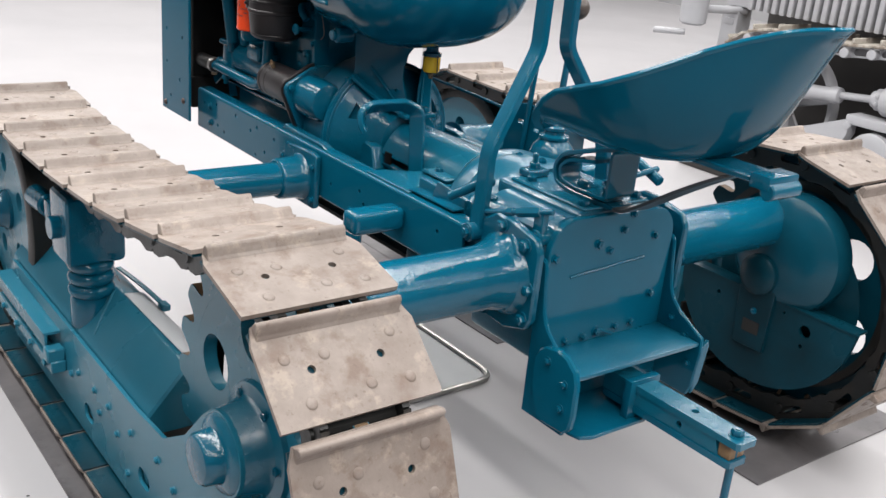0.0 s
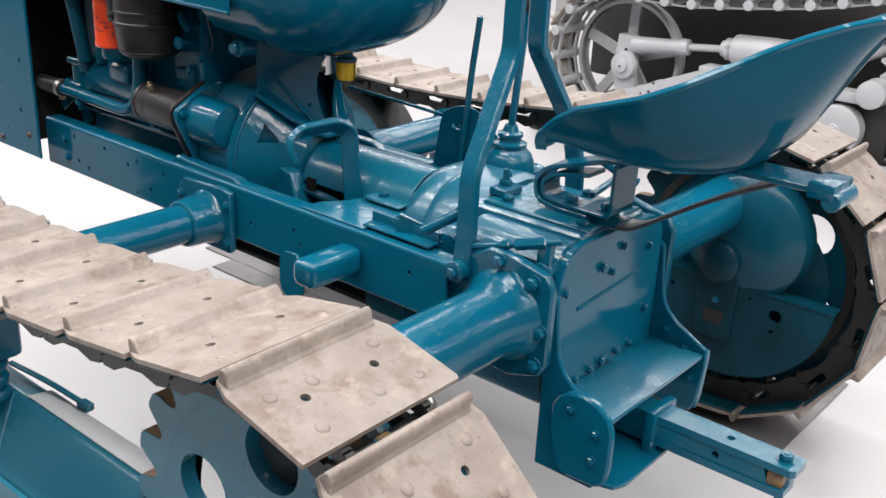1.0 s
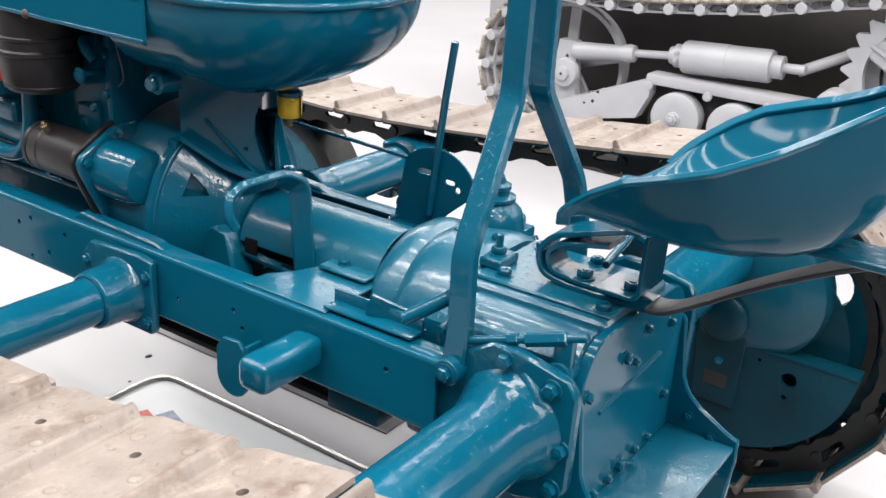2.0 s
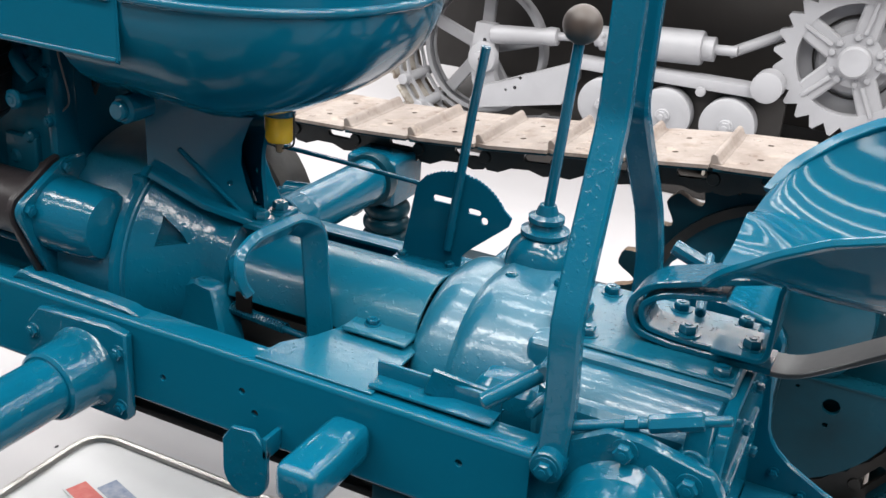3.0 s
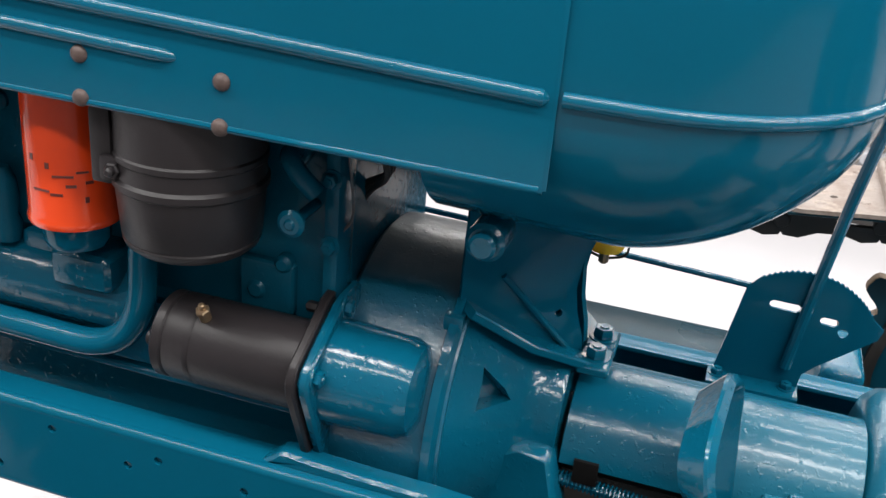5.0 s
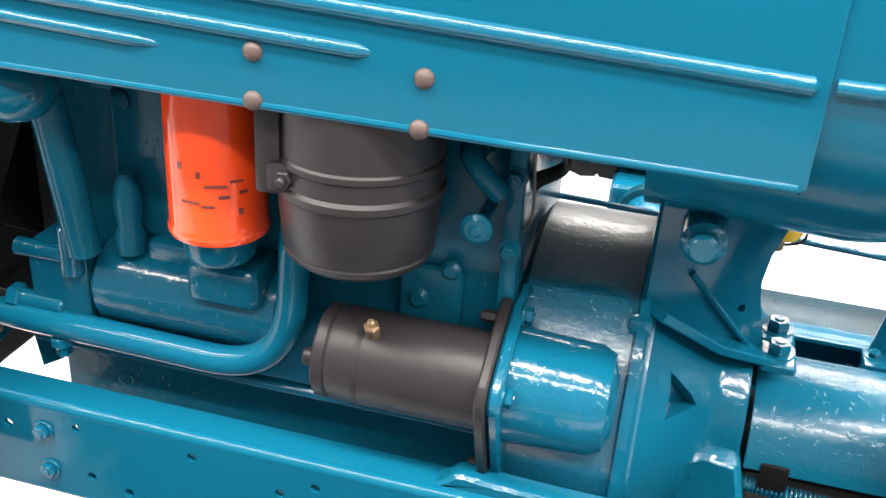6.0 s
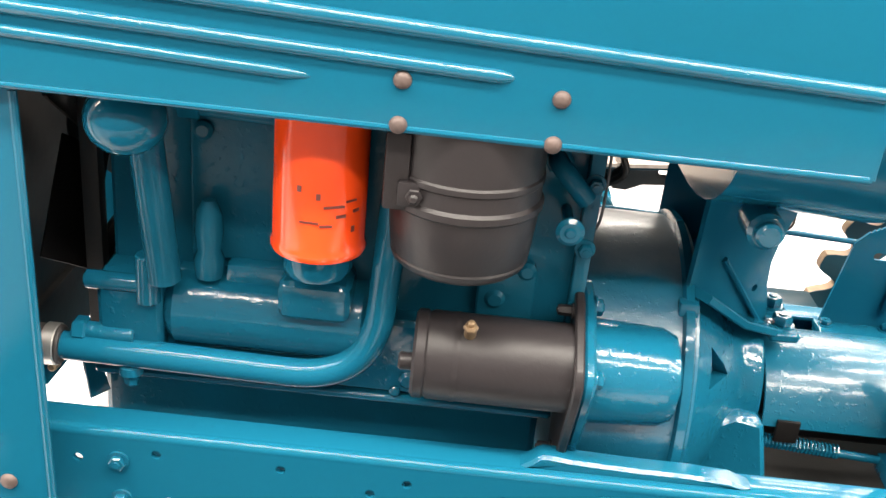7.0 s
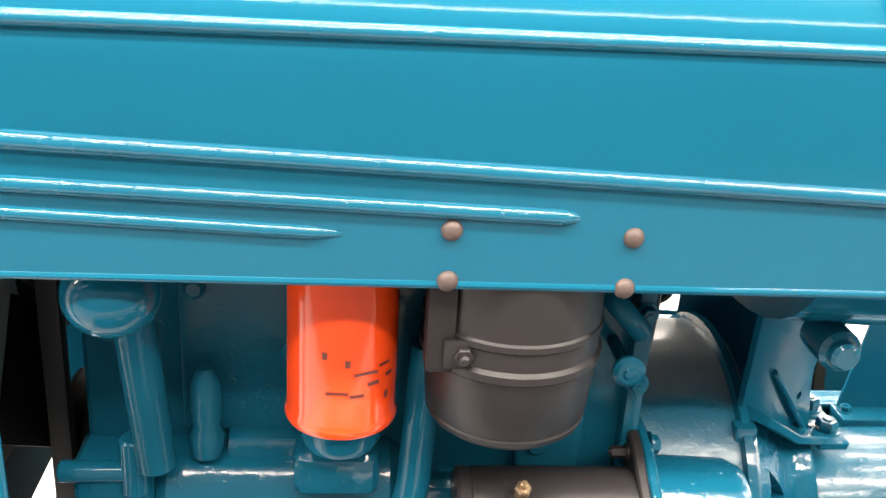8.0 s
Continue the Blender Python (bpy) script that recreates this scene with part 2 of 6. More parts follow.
def amber():
    m, nt, bs = nodes_of("amber_fuel_glass")
    bs.inputs["Base Color"].default_value = (0.95, 0.60, 0.04, 1)
    bs.inputs["Transmission Weight"].default_value = 0.3
    bs.inputs["Roughness"].default_value, bs.inputs["IOR"].default_value = 0.06, 1.45
    return m


M["amber"] = amber()


# ---- mesh helpers ----
def world_of(ob):
    if ob.parent is None:
        return ob.matrix_basis.copy()
    return world_of(ob.parent) @ ob.matrix_parent_inverse @ ob.matrix_basis


def finish(bm, angle=0.62):
    bmesh.ops.recalc_face_normals(bm, faces=bm.faces)
    for f in bm.faces:
        f.smooth = True
    for e in bm.edges:
        e.smooth = not (len(e.link_faces) == 2 and e.calc_face_angle(0) > angle)


def mesh_of(name, bm, material, angle=0.62):
    finish(bm, angle)
    me = bpy.data.meshes.new(name)
    bm.to_mesh(me)
    bm.free()
    me.materials.append(M[material])
    return me


def hang(ob, parent):
    ob.parent = parent
    ob.matrix_parent_inverse = world_of(parent).inverted()
    return ob


def part(name, bm, material, parent, label=""):
    """One mesh object under a thing or a part of it."""
    ob = new(name, mesh_of(name, bm, material))
    if parent:
        hang(ob, parent)
    if label:
        tagged(ob, label)
    return ob


def same_part(name, me, m, parent):
    """A further piece on a shared mesh."""
    ob = new(name, me)
    ob.matrix_basis = m
    return hang(ob, parent)


def thing(name, at, label, category, group="", kind=""):
    ob = new(name)
    ob.location = at
    ob.empty_display_size = 0.1
    return tagged(ob, label, category, group, kind)


def merge(dst, src, m=None):
    if m is not None:
        src.transform(m)
    me = bpy.data.meshes.new("t")
    src.to_mesh(me)
    src.free()
    dst.from_mesh(me)
    bpy.data.meshes.remove(me)
    return dst


def bevelled(bm, w, seg=2, angle=0.5):
    if w > 0:
        bmesh.ops.recalc_face_normals(bm, faces=bm.faces)
        es = [e for e in bm.edges if len(e.link_faces) == 2 and e.calc_face_angle(0) > angle]
        bmesh.ops.bevel(bm, geom=es, offset=w, segments=seg, affect="EDGES", profile=0.6, clamp_overlap=True)
    return bm


def box(lo, hi, bev=0.003, seg=2):
    bm = bmesh.new()
    c = [(a + b) / 2 for a, b in zip(lo, hi)]
    s = [b - a for a, b in zip(lo, hi)]
    bmesh.ops.create_cube(bm, size=1, matrix=Matrix.LocRotScale(c, None, s))
    return bevelled(bm, bev, seg)


def along(p, q):
    """Turns +z on to the way from p to q, at p."""
    d = Vector(q) - Vector(p)
    return Matrix.Translation(p) @ d.to_track_quat("Z", "Y").to_matrix().to_4x4(), d.length


def lathe(profile, p, q, seg=32, closed=True):
    """Rings of (height along p to q in metres, radius)."""
    bm = bmesh.new()
    rings = []
    for h, r in profile:
        rings.append([bm.verts.new((r * math.cos(2 * math.pi * i / seg), r * math.sin(2 * math.pi * i / seg), h)) for i in range(seg)])
    for a, b in zip(rings, rings[1:]):
        for i in range(seg):
            bm.faces.new((a[i], a[(i + 1) % seg], b[(i + 1) % seg], b[i]))
    if closed:
        bm.faces.new(rings[0])
        bm.faces.new(rings[-1])
    m, _ = along(p, q)
    bm.transform(m)
    return bm


def rod(p, q, r, seg=20, bev=0.002, r2=None):
    d = (Vector(q) - Vector(p)).length
    r2 = r if r2 is None else r2
    b = min(bev, r * 0.4, d * 0.3)
    return lathe([(0, r - b), (b, r), (d - b, r2), (d, r2 - b)], p, q, seg)


def tube(points, r, seg=12, flat=None, up=(0, 0, 1), caps=True):
    """A round bar (or flat bar, flat=(width, thickness)) swept along points."""
    bm = bmesh.new()
    pts = [Vector(p) for p in points]
    rings = []
    prev = None
    for i, p in enumerate(pts):
        d = (pts[min(i + 1, len(pts) - 1)] - pts[max(i - 1, 0)]).normalized()
        u = prev if prev is not None else Vector(up)
        side = d.cross(u)
        if side.length < 1e-4:
            side = d.cross(Vector((1, 0, 0)))
        side.normalize()
        upv = side.cross(d).normalized()
        prev = upv
        if flat:
            w, t = flat[0] / 2, flat[1] / 2
            b = min(w, t) * 0.35
            sh = [(w - b, t), (w, t - b), (w, -t + b), (w - b, -t), (-w + b, -t), (-w, -t + b), (-w, t - b), (-w + b, t)]
            rings.append([bm.verts.new(p + side * a + upv * c) for a, c in sh])
        else:
            rr = r[i] if isinstance(r, (list, tuple)) else r
            rings.append([bm.verts.new(p + side * (rr * math.cos(2 * math.pi * k / seg)) + upv * (rr * math.sin(2 * math.pi * k / seg))) for k in range(seg)])
    n = len(rings[0])
    for a, b in zip(rings, rings[1:]):
        for k in range(n):
            bm.faces.new((a[k], a[(k + 1) % n], b[(k + 1) % n], b[k]))
    if caps:
        bm.faces.new(rings[0])
        bm.faces.new(rings[-1])
    return bm


def smooth_path(points, steps=8):
    """Catmull-Rom through the points."""
    p = [Vector(q) for q in points]
    p = [p[0] * 2 - p[1]] + p + [p[-1] * 2 - p[-2]]
    out = []
    for a, b, c, d in zip(p, p[1:], p[2:], p[3:]):
        for k in range(steps):
            t = k / steps
            out.append(0.5 * ((2 * b) + (c - a) * t + (2 * a - 5 * b + 4 * c - d) * t * t + (3 * b - a - 3 * c + d) * t ** 3))
    out.append(p[-2])
    return out


def round_corners(points, r, steps=6):
    """A polyline whose inner corners are rounded by arcs of about radius r."""
    p = [Vector(q) for q in points]
    out = [p[0]]
    for a, b, c in zip(p, p[1:], p[2:]):
        u, v = (a - b), (c - b)
        k = min(r, u.length * 0.45, v.length * 0.45)
        s, e = b + u.normalized() * k, b + v.normalized() * k
        for i in range(steps + 1):
            t = i / steps
            out.append((1 - t) ** 2 * s + 2 * t * (1 - t) * b + t * t * e)
    out.append(p[-1])
    return out


def flat_shape(outer, holes, thick, m, bev=0.0015, seg_hole=16):
    """A sheet in its own x, y plane with round or long holes (x, y, r[, length]), thick in z from 0, laid by m."""
    bm = bmesh.new()
    loops = [outer]
    for h in holes:
        x, y, r = h[:3]
        l = h[3] / 2 if len(h) > 3 else 0
        loop = []
        for i in range(seg_hole):
            a = 2 * math.pi * i / seg_hole
            loop.append((x + r * math.cos(a) + (l if math.cos(a) > 0 else -l), y + r * math.sin(a)))
        loops.append(loop)
    edges = []
    for loop in loops:
        vs = [bm.verts.new((a, b, 0)) for a, b in loop]
        edges += [bm.edges.new((vs[i], vs[(i + 1) % len(vs)])) for i in range(len(vs))]
    bmesh.ops.triangle_fill(bm, use_beauty=True, use_dissolve=False, edges=edges)
    fs = list(bm.faces)
    ext = bmesh.ops.extrude_face_region(bm, geom=fs)
    bmesh.ops.translate(bm, verts=[v for v in ext["geom"] if isinstance(v, bmesh.types.BMVert)], vec=(0, 0, thick))
    if bev and not holes:
        bevelled(bm, bev, 1)
    bm.transform(m)
    return bm


def arc2(cx, cy, r, a0, a1, n=8):
    return [(cx + r * math.cos(radians(a0 + (a1 - a0) * i / n)), cy + r * math.sin(radians(a0 + (a1 - a0) * i / n))) for i in range(n + 1)]


# laying plans: sheet x, y on to world y, z (facing x), x, z (facing y) or x, y
def on_yz(x):
    return Matrix(((0, 0, 1, x), (1, 0, 0, 0), (0, 1, 0, 0), (0, 0, 0, 1)))


def on_xz(y):
    return Matrix(((1, 0, 0, 0), (0, 0, 1, y), (0, 1, 0, 0), (0, 0, 0, 1)))


def on_xy(z):
    return Matrix.Translation((0, 0, z))


def hexhead(p, d, r=0.009, h=0.007, washer=True):
    """A hexagon bolt head with its washer at p, pointing along d."""
    p, d = Vector(p), Vector(d).normalized()
    bm = lathe([(0, r * 0.9), (0.002, r), (h * 0.8, r), (h, r * 0.85)], p + d * 0.0015, p + d, 6)
    if washer:
        merge(bm, lathe([(0, r * 1.35), (0.002, r * 1.3)], p - d * 0.0005, p + d, 16))
    merge(bm, lathe([(h, r * 0.45), (h + 0.003, r * 0.42)], p, p + d, 10))
    return bm


def dome(p, d, r, h=None, seg=14):
    h = h or r * 0.6
    prof = [(0, r)] + [(h * math.sin(radians(a)), r * math.cos(radians(a))) for a in (25, 50, 72)] + [(h, r * 0.05)]
    return lathe(prof, p, Vector(p) + Vector(d), seg)


def bolts(parent, places, d, r=0.009, h=0.007, material="cast"):
    for p in places:
        part("bolt", hexhead(p, d, r, h), material, parent)


def carve(ob, cutter):
    """Cuts the closed shape cutter out of a part's mesh."""
    tmp = bpy.data.objects.new("t", None)
    me = bpy.data.meshes.new("t")
    bmesh.ops.recalc_face_normals(cutter, faces=cutter.faces)
    cutter.to_mesh(me)
    cutter.free()
    bpy.data.objects.remove(tmp)
    co = new("t", me)
    mod = ob.modifiers.new("cut", "BOOLEAN")
    mod.operation, mod.solver, mod.object = "DIFFERENCE", "EXACT", co
    done = bpy.data.meshes.new_from_object(ob.evaluated_get(bpy.context.evaluated_depsgraph_get()))
    ob.modifiers.clear()
    bm = bmesh.new()
    bm.from_mesh(done)
    finish(bm)
    bm.to_mesh(ob.data)
    bm.free()
    bpy.data.objects.remove(co)
    bpy.data.meshes.remove(me)
    bpy.data.meshes.remove(done)


# ---- the hall ----
def hall():
    (x0, x1), (y0, y1), h = HALL_X, HALL_Y, HALL_H
    def wall(name, lo, hi, material="wall", label="unseen dark wall added to keep reflections and bounce low"):
        tagged(part(name, box(lo, hi, 0), material, None), label, "wall", kind="structure")
    fl = bmesh.new()
    bmesh.ops.create_grid(fl, x_segments=4, y_segments=4, size=1, matrix=Matrix.LocRotScale(((x0 + x1) / 2, (y0 + y1) / 2, FLOOR), None, ((x1 - x0) / 2 + 0.2, (y1 - y0) / 2 + 0.2, 1)))
    tagged(part("floor", fl, "floor", None), "pale polished concrete floor with faint stains", "floor", kind="structure")
    # unseen wall, placed close and dark so the bonnet's side reflects dark
    wall("wall_west", (x0 - 0.2, y0, FLOOR), (x0, y1, h))
    # east and north are pale, unseen reflectors for sheen on the tractor's tops
    wall("wall_east", (x1, y0, FLOOR), (x1 + 0.2, y1, h), "pale_wall", "unseen pale wall added to brighten grazing reflections")
    wall("wall_south", (x0 - 0.2, y0 - 0.2, FLOOR), (x1 + 0.2, y0, h))
    wall("wall_north", (x0 - 0.2, y1, FLOOR), (x1 + 0.2, y1 + 0.2, h), "pale_wall", "unseen pale wall added to brighten grazing reflections")
    tagged(part("ceiling", box((x0 - 0.2, y0 - 0.2, h), (x1 + 0.2, y1 + 0.2, h + 0.2), 0), "ceiling", None), "plain white hall ceiling", "ceiling", kind="structure")
    for lx, width in LAMP_ROWS:
        lamp = thing("ceiling_light", (lx, 0.5, h), "long white strip light under the ceiling", "lamp", "strip lights")
        part("housing", box((lx - width / 2 - 0.04, -7.4, h - 0.09), (lx + width / 2 + 0.04, 8.4, h - 0.002), 0.01), "wall", lamp)


hall()


def floor_things():
    z = FLOOR
    tray = thing("drip_tray", (-0.05, 0.66, z), "shallow white drip tray with a rolled rim on the floor", "tray")
    pts = [(-0.17, 0.275), (0.245, 0.275), (0.245, 1.06), (-0.17, 1.06)]
    ring = []
    for i in range(4):
        a, b, c = (Vector((*pts[(i + k) % 4], 0)) for k in (-1, 0, 1))
        u, v = (a - b).normalized() * 0.07, (c - b).normalized() * 0.07
        for k in range(7):
            t = k / 6
            ring.append(((1 - t) ** 2 * (b + u) + 2 * t * (1 - t) * b + t * t * (b + v)))
    part("pan", flat_shape([(p.x, p.y) for p in ring], [], 0.003, on_xy(z + 0.001), 0), "tray", tray)
    rim = [Vector((p.x, p.y, z + 0.008)) for p in ring]
    part("rim", tube(rim + [rim[0], rim[1]], 0.009, 8), "zinc", tray, "bright rolled metal rim")
    for name, x0, x1, y0, y1 in (("steel_mat", 0.48, 1.12, -0.445, 1.55), ("steel_mat", 0.395, 0.478, 0.45, 1.40), ("steel_mat", -0.93, -0.52, -0.42, 1.6)):
        mat = part(name, box((x0, y0, z + 0.001), (x1, y1, z + 0.005), 0), "mat", None)
        tagged(mat, "greasy grey steel sheet laid under the tracks", "mat", "steel mats")
    leaf = thing("leaflet", (0.10, 0.87, z), "folded colour-printed leaflet lying in the tray", "leaflet")
    m = pose(0.085, 0.885, z + 0.0065, 0, 0, 72)
    part("sheet", merge(bmesh.new(), box((-0.075, -0.05, 0), (0.075, 0.05, 0.001), 0), m), "tray", leaf)
    part("red_panel", merge(bmesh.new(), box((-0.07, 0.003, 0.001), (0.07, 0.046, 0.0016), 0), m), "red", leaf)
    part("blue_panel", merge(bmesh.new(), box((-0.07, -0.046, 0.001), (0.035, -0.003, 0.0016), 0), m), "bluep", leaf)
    for x, y, s in ((0.288, 1.168, 0.008), (0.17, 1.10, 0.004), (-1.05, 0.15, 0.006), (-1.0, 0.32, 0.003)):
        bm = bmesh.new()
        bmesh.ops.create_icosphere(bm, subdivisions=2, radius=s, matrix=Matrix.LocRotScale((x, y, z + s * 0.25), None, (1.3, 0.8, 0.35)))
        for v in bm.verts:
            v.co += Vector((noise.noise(v.co * 300), noise.noise(v.co * 280 + Vector((3, 1, 2))), 0)) * s * 0.4
        tagged(part("debris", bm, "soot", None), "small dark crumb of dirt on the floor", "debris", "floor debris")


# ---- the crawler tractor ----
tractor = thing("crawler_tractor", (CX, 0.4, FLOOR), "small teal-painted crawler tractor with bare steel track plates", "tractor")


def mirror_x(x):
    return 2 * CX - x


RAIL_X = -0.22


def chassis():
    holes = [(0.0, 0.498), (0.293, 0.467), (0.313, 0.494), (0.445, 0.472), (0.802, 0.458), (0.851, 0.515), (0.889, 0.498), (0.856, 0.436),
             (0.984, 0.517), (1.103, 0.46), (1.115, 0.519), (1.198, 0.506), (0.749, 0.507), (1.06, 0.45)]
    for side in (0, 1):
        y0, y1, z0, z1 = -0.088, 1.246, 0.422, 0.544
        x = RAIL_X if side == 0 else mirror_x(RAIL_X)
        sgn = 1 if side == 0 else -1
        bm = flat_shape([(y0, z0 + 0.010), (y0 + 0.002, z0 + 0.008), (y1, z0 + 0.008), (y1, z1 - 0.008), (y0 + 0.002, z1 - 0.008), (y0, z1 - 0.010)], [(a, b, 0.0052) for a, b in holes], 0.006,
                        on_yz(x if side == 0 else x - 0.006), 0)
        for z in (z0, z1):
            s = -1 if z == z1 else 1
            merge(bm, box((min(x + sgn * 0.008, x + sgn * 0.042), y0, min(z, z + s * 0.006)), (max(x + sgn * 0.008, x + sgn * 0.042), y1, max(z, z + s * 0.006)), 0.002))
            merge(bm, rod((x + sgn * 0.0082, y0, z + s * 0.0082), (x + sgn * 0.0082, y1, z + s * 0.0082), 0.0084, 28, 0.001))
        rail = part("chassis_rail", bm, "sheet", tractor)
        ox = x - sgn * 0.001
        bolts(rail, [(ox, 1.155, 0.507), (ox, 1.153, 0.458)], (-sgn, 0, 0), 0.009, 0.006)
        # stiffening lip above the axle bracket
        lip = [(0.485, 0.5415), (0.495, 0.545), (0.515, 0.552), (0.56, 0.5545), (0.62, 0.555), (0.68, 0.557), (0.706, 0.560), (0.716, 0.559), (0.724, 0.551), (0.734, 0.5445), (0.738, 0.5415)]
        part("rail_gusset", flat_shape(lip, [], 0.026, on_yz(x + (0.012 if side == 0 else -0.038)), 0.005), "cast", rail)
        # the far cross tube sits higher, as the axle rocks
        ay, az = (0.572, 0.458) if side == 0 else (0.597, 0.497)
        # axle bracket: flange plate, collar, bolts
        fl = [(0.492, 0.40), (0.50, 0.392), (0.66, 0.392), (0.675, 0.405), (0.675, 0.50), (0.65, 0.53), (0.52, 0.536), (0.492, 0.53)]
        br = part("axle_bracket", flat_shape(fl, [], 0.016, on_yz(x - 0.018 if side == 0 else x + 0.002), 0.003), "cast", tractor)
        bolts(br, [(x - sgn * 0.018, y, z) for y, z in ((0.505, 0.50), (0.505, 0.415), (0.662, 0.49), (0.662, 0.41))], (-sgn, 0, 0), 0.009, 0.006)
        part("collar", lathe([(0, 0.062), (0.006, 0.058), (0.02, 0.053), (0.06, 0.052), (0.067, 0.05), (0.07, 0.046)], (x - sgn * 0.016, ay, az), (x - sgn * 1, ay, az), 32), "cast", br)
        # cross tube out to the track frame
        tx = -0.74 if side == 0 else 0.62
        part("front_axle_tube", rod((x - sgn * 0.06, ay, az), (tx, ay, az), 0.042 if side == 0 else 0.047, 32), "cast", tractor)
        if side == 1:
            part("tube_end", lathe([(0, 0.048), (0.004, 0.056), (0.030, 0.056), (0.036, 0.050), (0.05, 0.048)], (0.585, ay, az), (2, ay, az), 32), "under", br)
        # step peg: a rounded stub with its lug under the rail
        peg = part("step_peg", bevelled(box((min(x, x - sgn * 0.135), 0.115, 0.462 + 0.04 * side), (max(x, x - sgn * 0.135), 0.172, 0.515 + 0.04 * side), 0), 0.018, 4), "cast", tractor)
        lug = [(0.25, 0.44), (0.25, 0.40)] + arc2(0.285, 0.395, 0.035, 180, 360, 10) + [(0.32, 0.44), (0.305, 0.462), (0.27, 0.465)]
        part("lug", flat_shape(lug, [], 0.008, on_yz(x - 0.034 if side == 0 else x + 0.026), 0.002), "cast", peg)
        part("lug_flange", box((min(x, x - sgn * 0.034), 0.25, 0.43), (max(x, x - sgn * 0.034), 0.257, 0.46), 0.001), "cast", peg)
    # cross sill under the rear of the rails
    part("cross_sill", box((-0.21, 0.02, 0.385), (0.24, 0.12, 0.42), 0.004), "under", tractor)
    # black plate added to darken the gap beneath the shaft
    part("gap_shade_plate", box((-0.20, 0.12, 0.385), (0.23, 0.66, 0.395), 0.002), "pit", tractor)


chassis()

# track gear: sprocket and idler axes, pitch circles
SPR, SPR_R = (-0.28, 0.29), 0.325
SPR_FAR = (-0.235, 0.30)     # the far track is drawn a little tighter
IDL, IDL_R = (1.15, 0.255), 0.29
TRACK_X = -0.757


def track_line(n=30, shift=0.0, sag=0.055, rise=0.0, sprocket_at=None):
    """Pivot points of the chain, equally spaced on a closed path with a sagging upper run."""
    (ys, zs), (yi, zi) = sprocket_at or SPR, IDL
    pts = []
    for k in range(60):
        u = k / 60
        pts.append((ys + (yi - ys) * u, (zs + SPR_R) * (1 - u) + (zi + IDL_R) * u - sag * 4 * u * (1 - u) + rise * u * (1 - u) ** 3))
    pts += [(yi + IDL_R * math.sin(radians(a)), zi + IDL_R * math.cos(radians(a))) for a in range(0, 180, 4)]
    pts += [(yi + (ys - yi) * k / 60, (zi - IDL_R) + (zs - SPR_R - zi + IDL_R) * k / 60) for k in range(60)]
    pts += [(ys - SPR_R * math.sin(radians(a)), zs - SPR_R * math.cos(radians(a))) for a in range(0, 180, 4)]
    p = np.array(pts + [pts[0]])
    s = np.r_[0, np.cumsum(np.hypot(*np.diff(p, axis=0).T))]
    at = (np.arange(n) / n + shift) % 1.0 * s[-1]
    return np.c_[np.interp(at, s, p[:, 0]), np.interp(at, s, p[:, 1])]


def plate_mesh():
    """A pressed track plate: sheet with two bolt holes, a raised lip along its leading edge and four rivet heads."""
    w, l = 0.1325, 0.079
    out = [(-w, -l), (w - 0.004, -l), (w, -l + 0.006), (w, 0.045), (w - 0.016, l), (-w + 0.01, l), (-w, 0.05)]
    bm = flat_shape(out, [(-0.057, 0.0, 0.0065), (0.057, 0.0, 0.0065)], 0.007, on_xy(0.032), 0)
    lip = [(0.054, 0.0385), (0.061, 0.0425), (0.066, 0.054), (0.0705, 0.0580), (0.0755, 0.0575), (0.0785, 0.052), (0.0785, 0.034), (0.054, 0.034)]
    merge(bm, flat_shape(lip, [], 2 * w - 0.026, on_yz(-w + 0.010), 0.0015))
    for x, y in ((-0.092, 0.022), (-0.075, -0.048), (-0.03, 0.018), (0.025, -0.04), (0.085, 0.03), (0.09, -0.045)):
        merge(bm, dome((x, y, 0.0388), (0, 0, 1), 0.0095, 0.0028, 12))
    return bm


def link_mesh():
    """One side bar of the chain with a long slot."""
    out = [(-0.088, -0.010), (-0.075, -0.030), (-0.05, -0.033), (-0.02, -0.022), (0.02, -0.022), (0.05, -0.033), (0.075, -0.030), (0.088, -0.010), (0.085, 0.031), (-0.085, 0.031)]
    bm = flat_shape(out, [(-0.044, 0.004, 0.010, 0.052)], 0.013, on_yz(-0.0065), 0)
    merge(bm, lathe([(0, 0.012), (0.004, 0.014), (0.018, 0.014), (0.022, 0.011)], (-0.011, 0.078, -0.003), (1, 0.078, -0.003), 12))
    return bm


def saw_outline(n, r0, r1):
    """Pointed teeth."""
    out = []
    for i in range(n):
        for da, r in ((-0.5, r0), (-0.09, r1), (0.09, r1)):
            a = radians((i + da) * 360 / n)
            out.append((r * math.cos(a), r * math.sin(a)))
    return out


def scalloped_outline(n, r0, r1):
    """Blunt teeth with round hollows between them."""
    out = []
    for i in range(n):
        for u, d in ((-0.5, 0.0), (-0.40, 0.10), (-0.32, 0.34), (-0.26, 0.66), (-0.19, 0.93), (-0.10, 1.0), (0.10, 1.0), (0.19, 0.93), (0.26, 0.66), (0.32, 0.34), (0.40, 0.10)):
            a = radians(360 * (i + u) / n)
            r = r0 + (r1 - r0) * d
            out.append((r * math.cos(a), r * math.sin(a)))
    return out


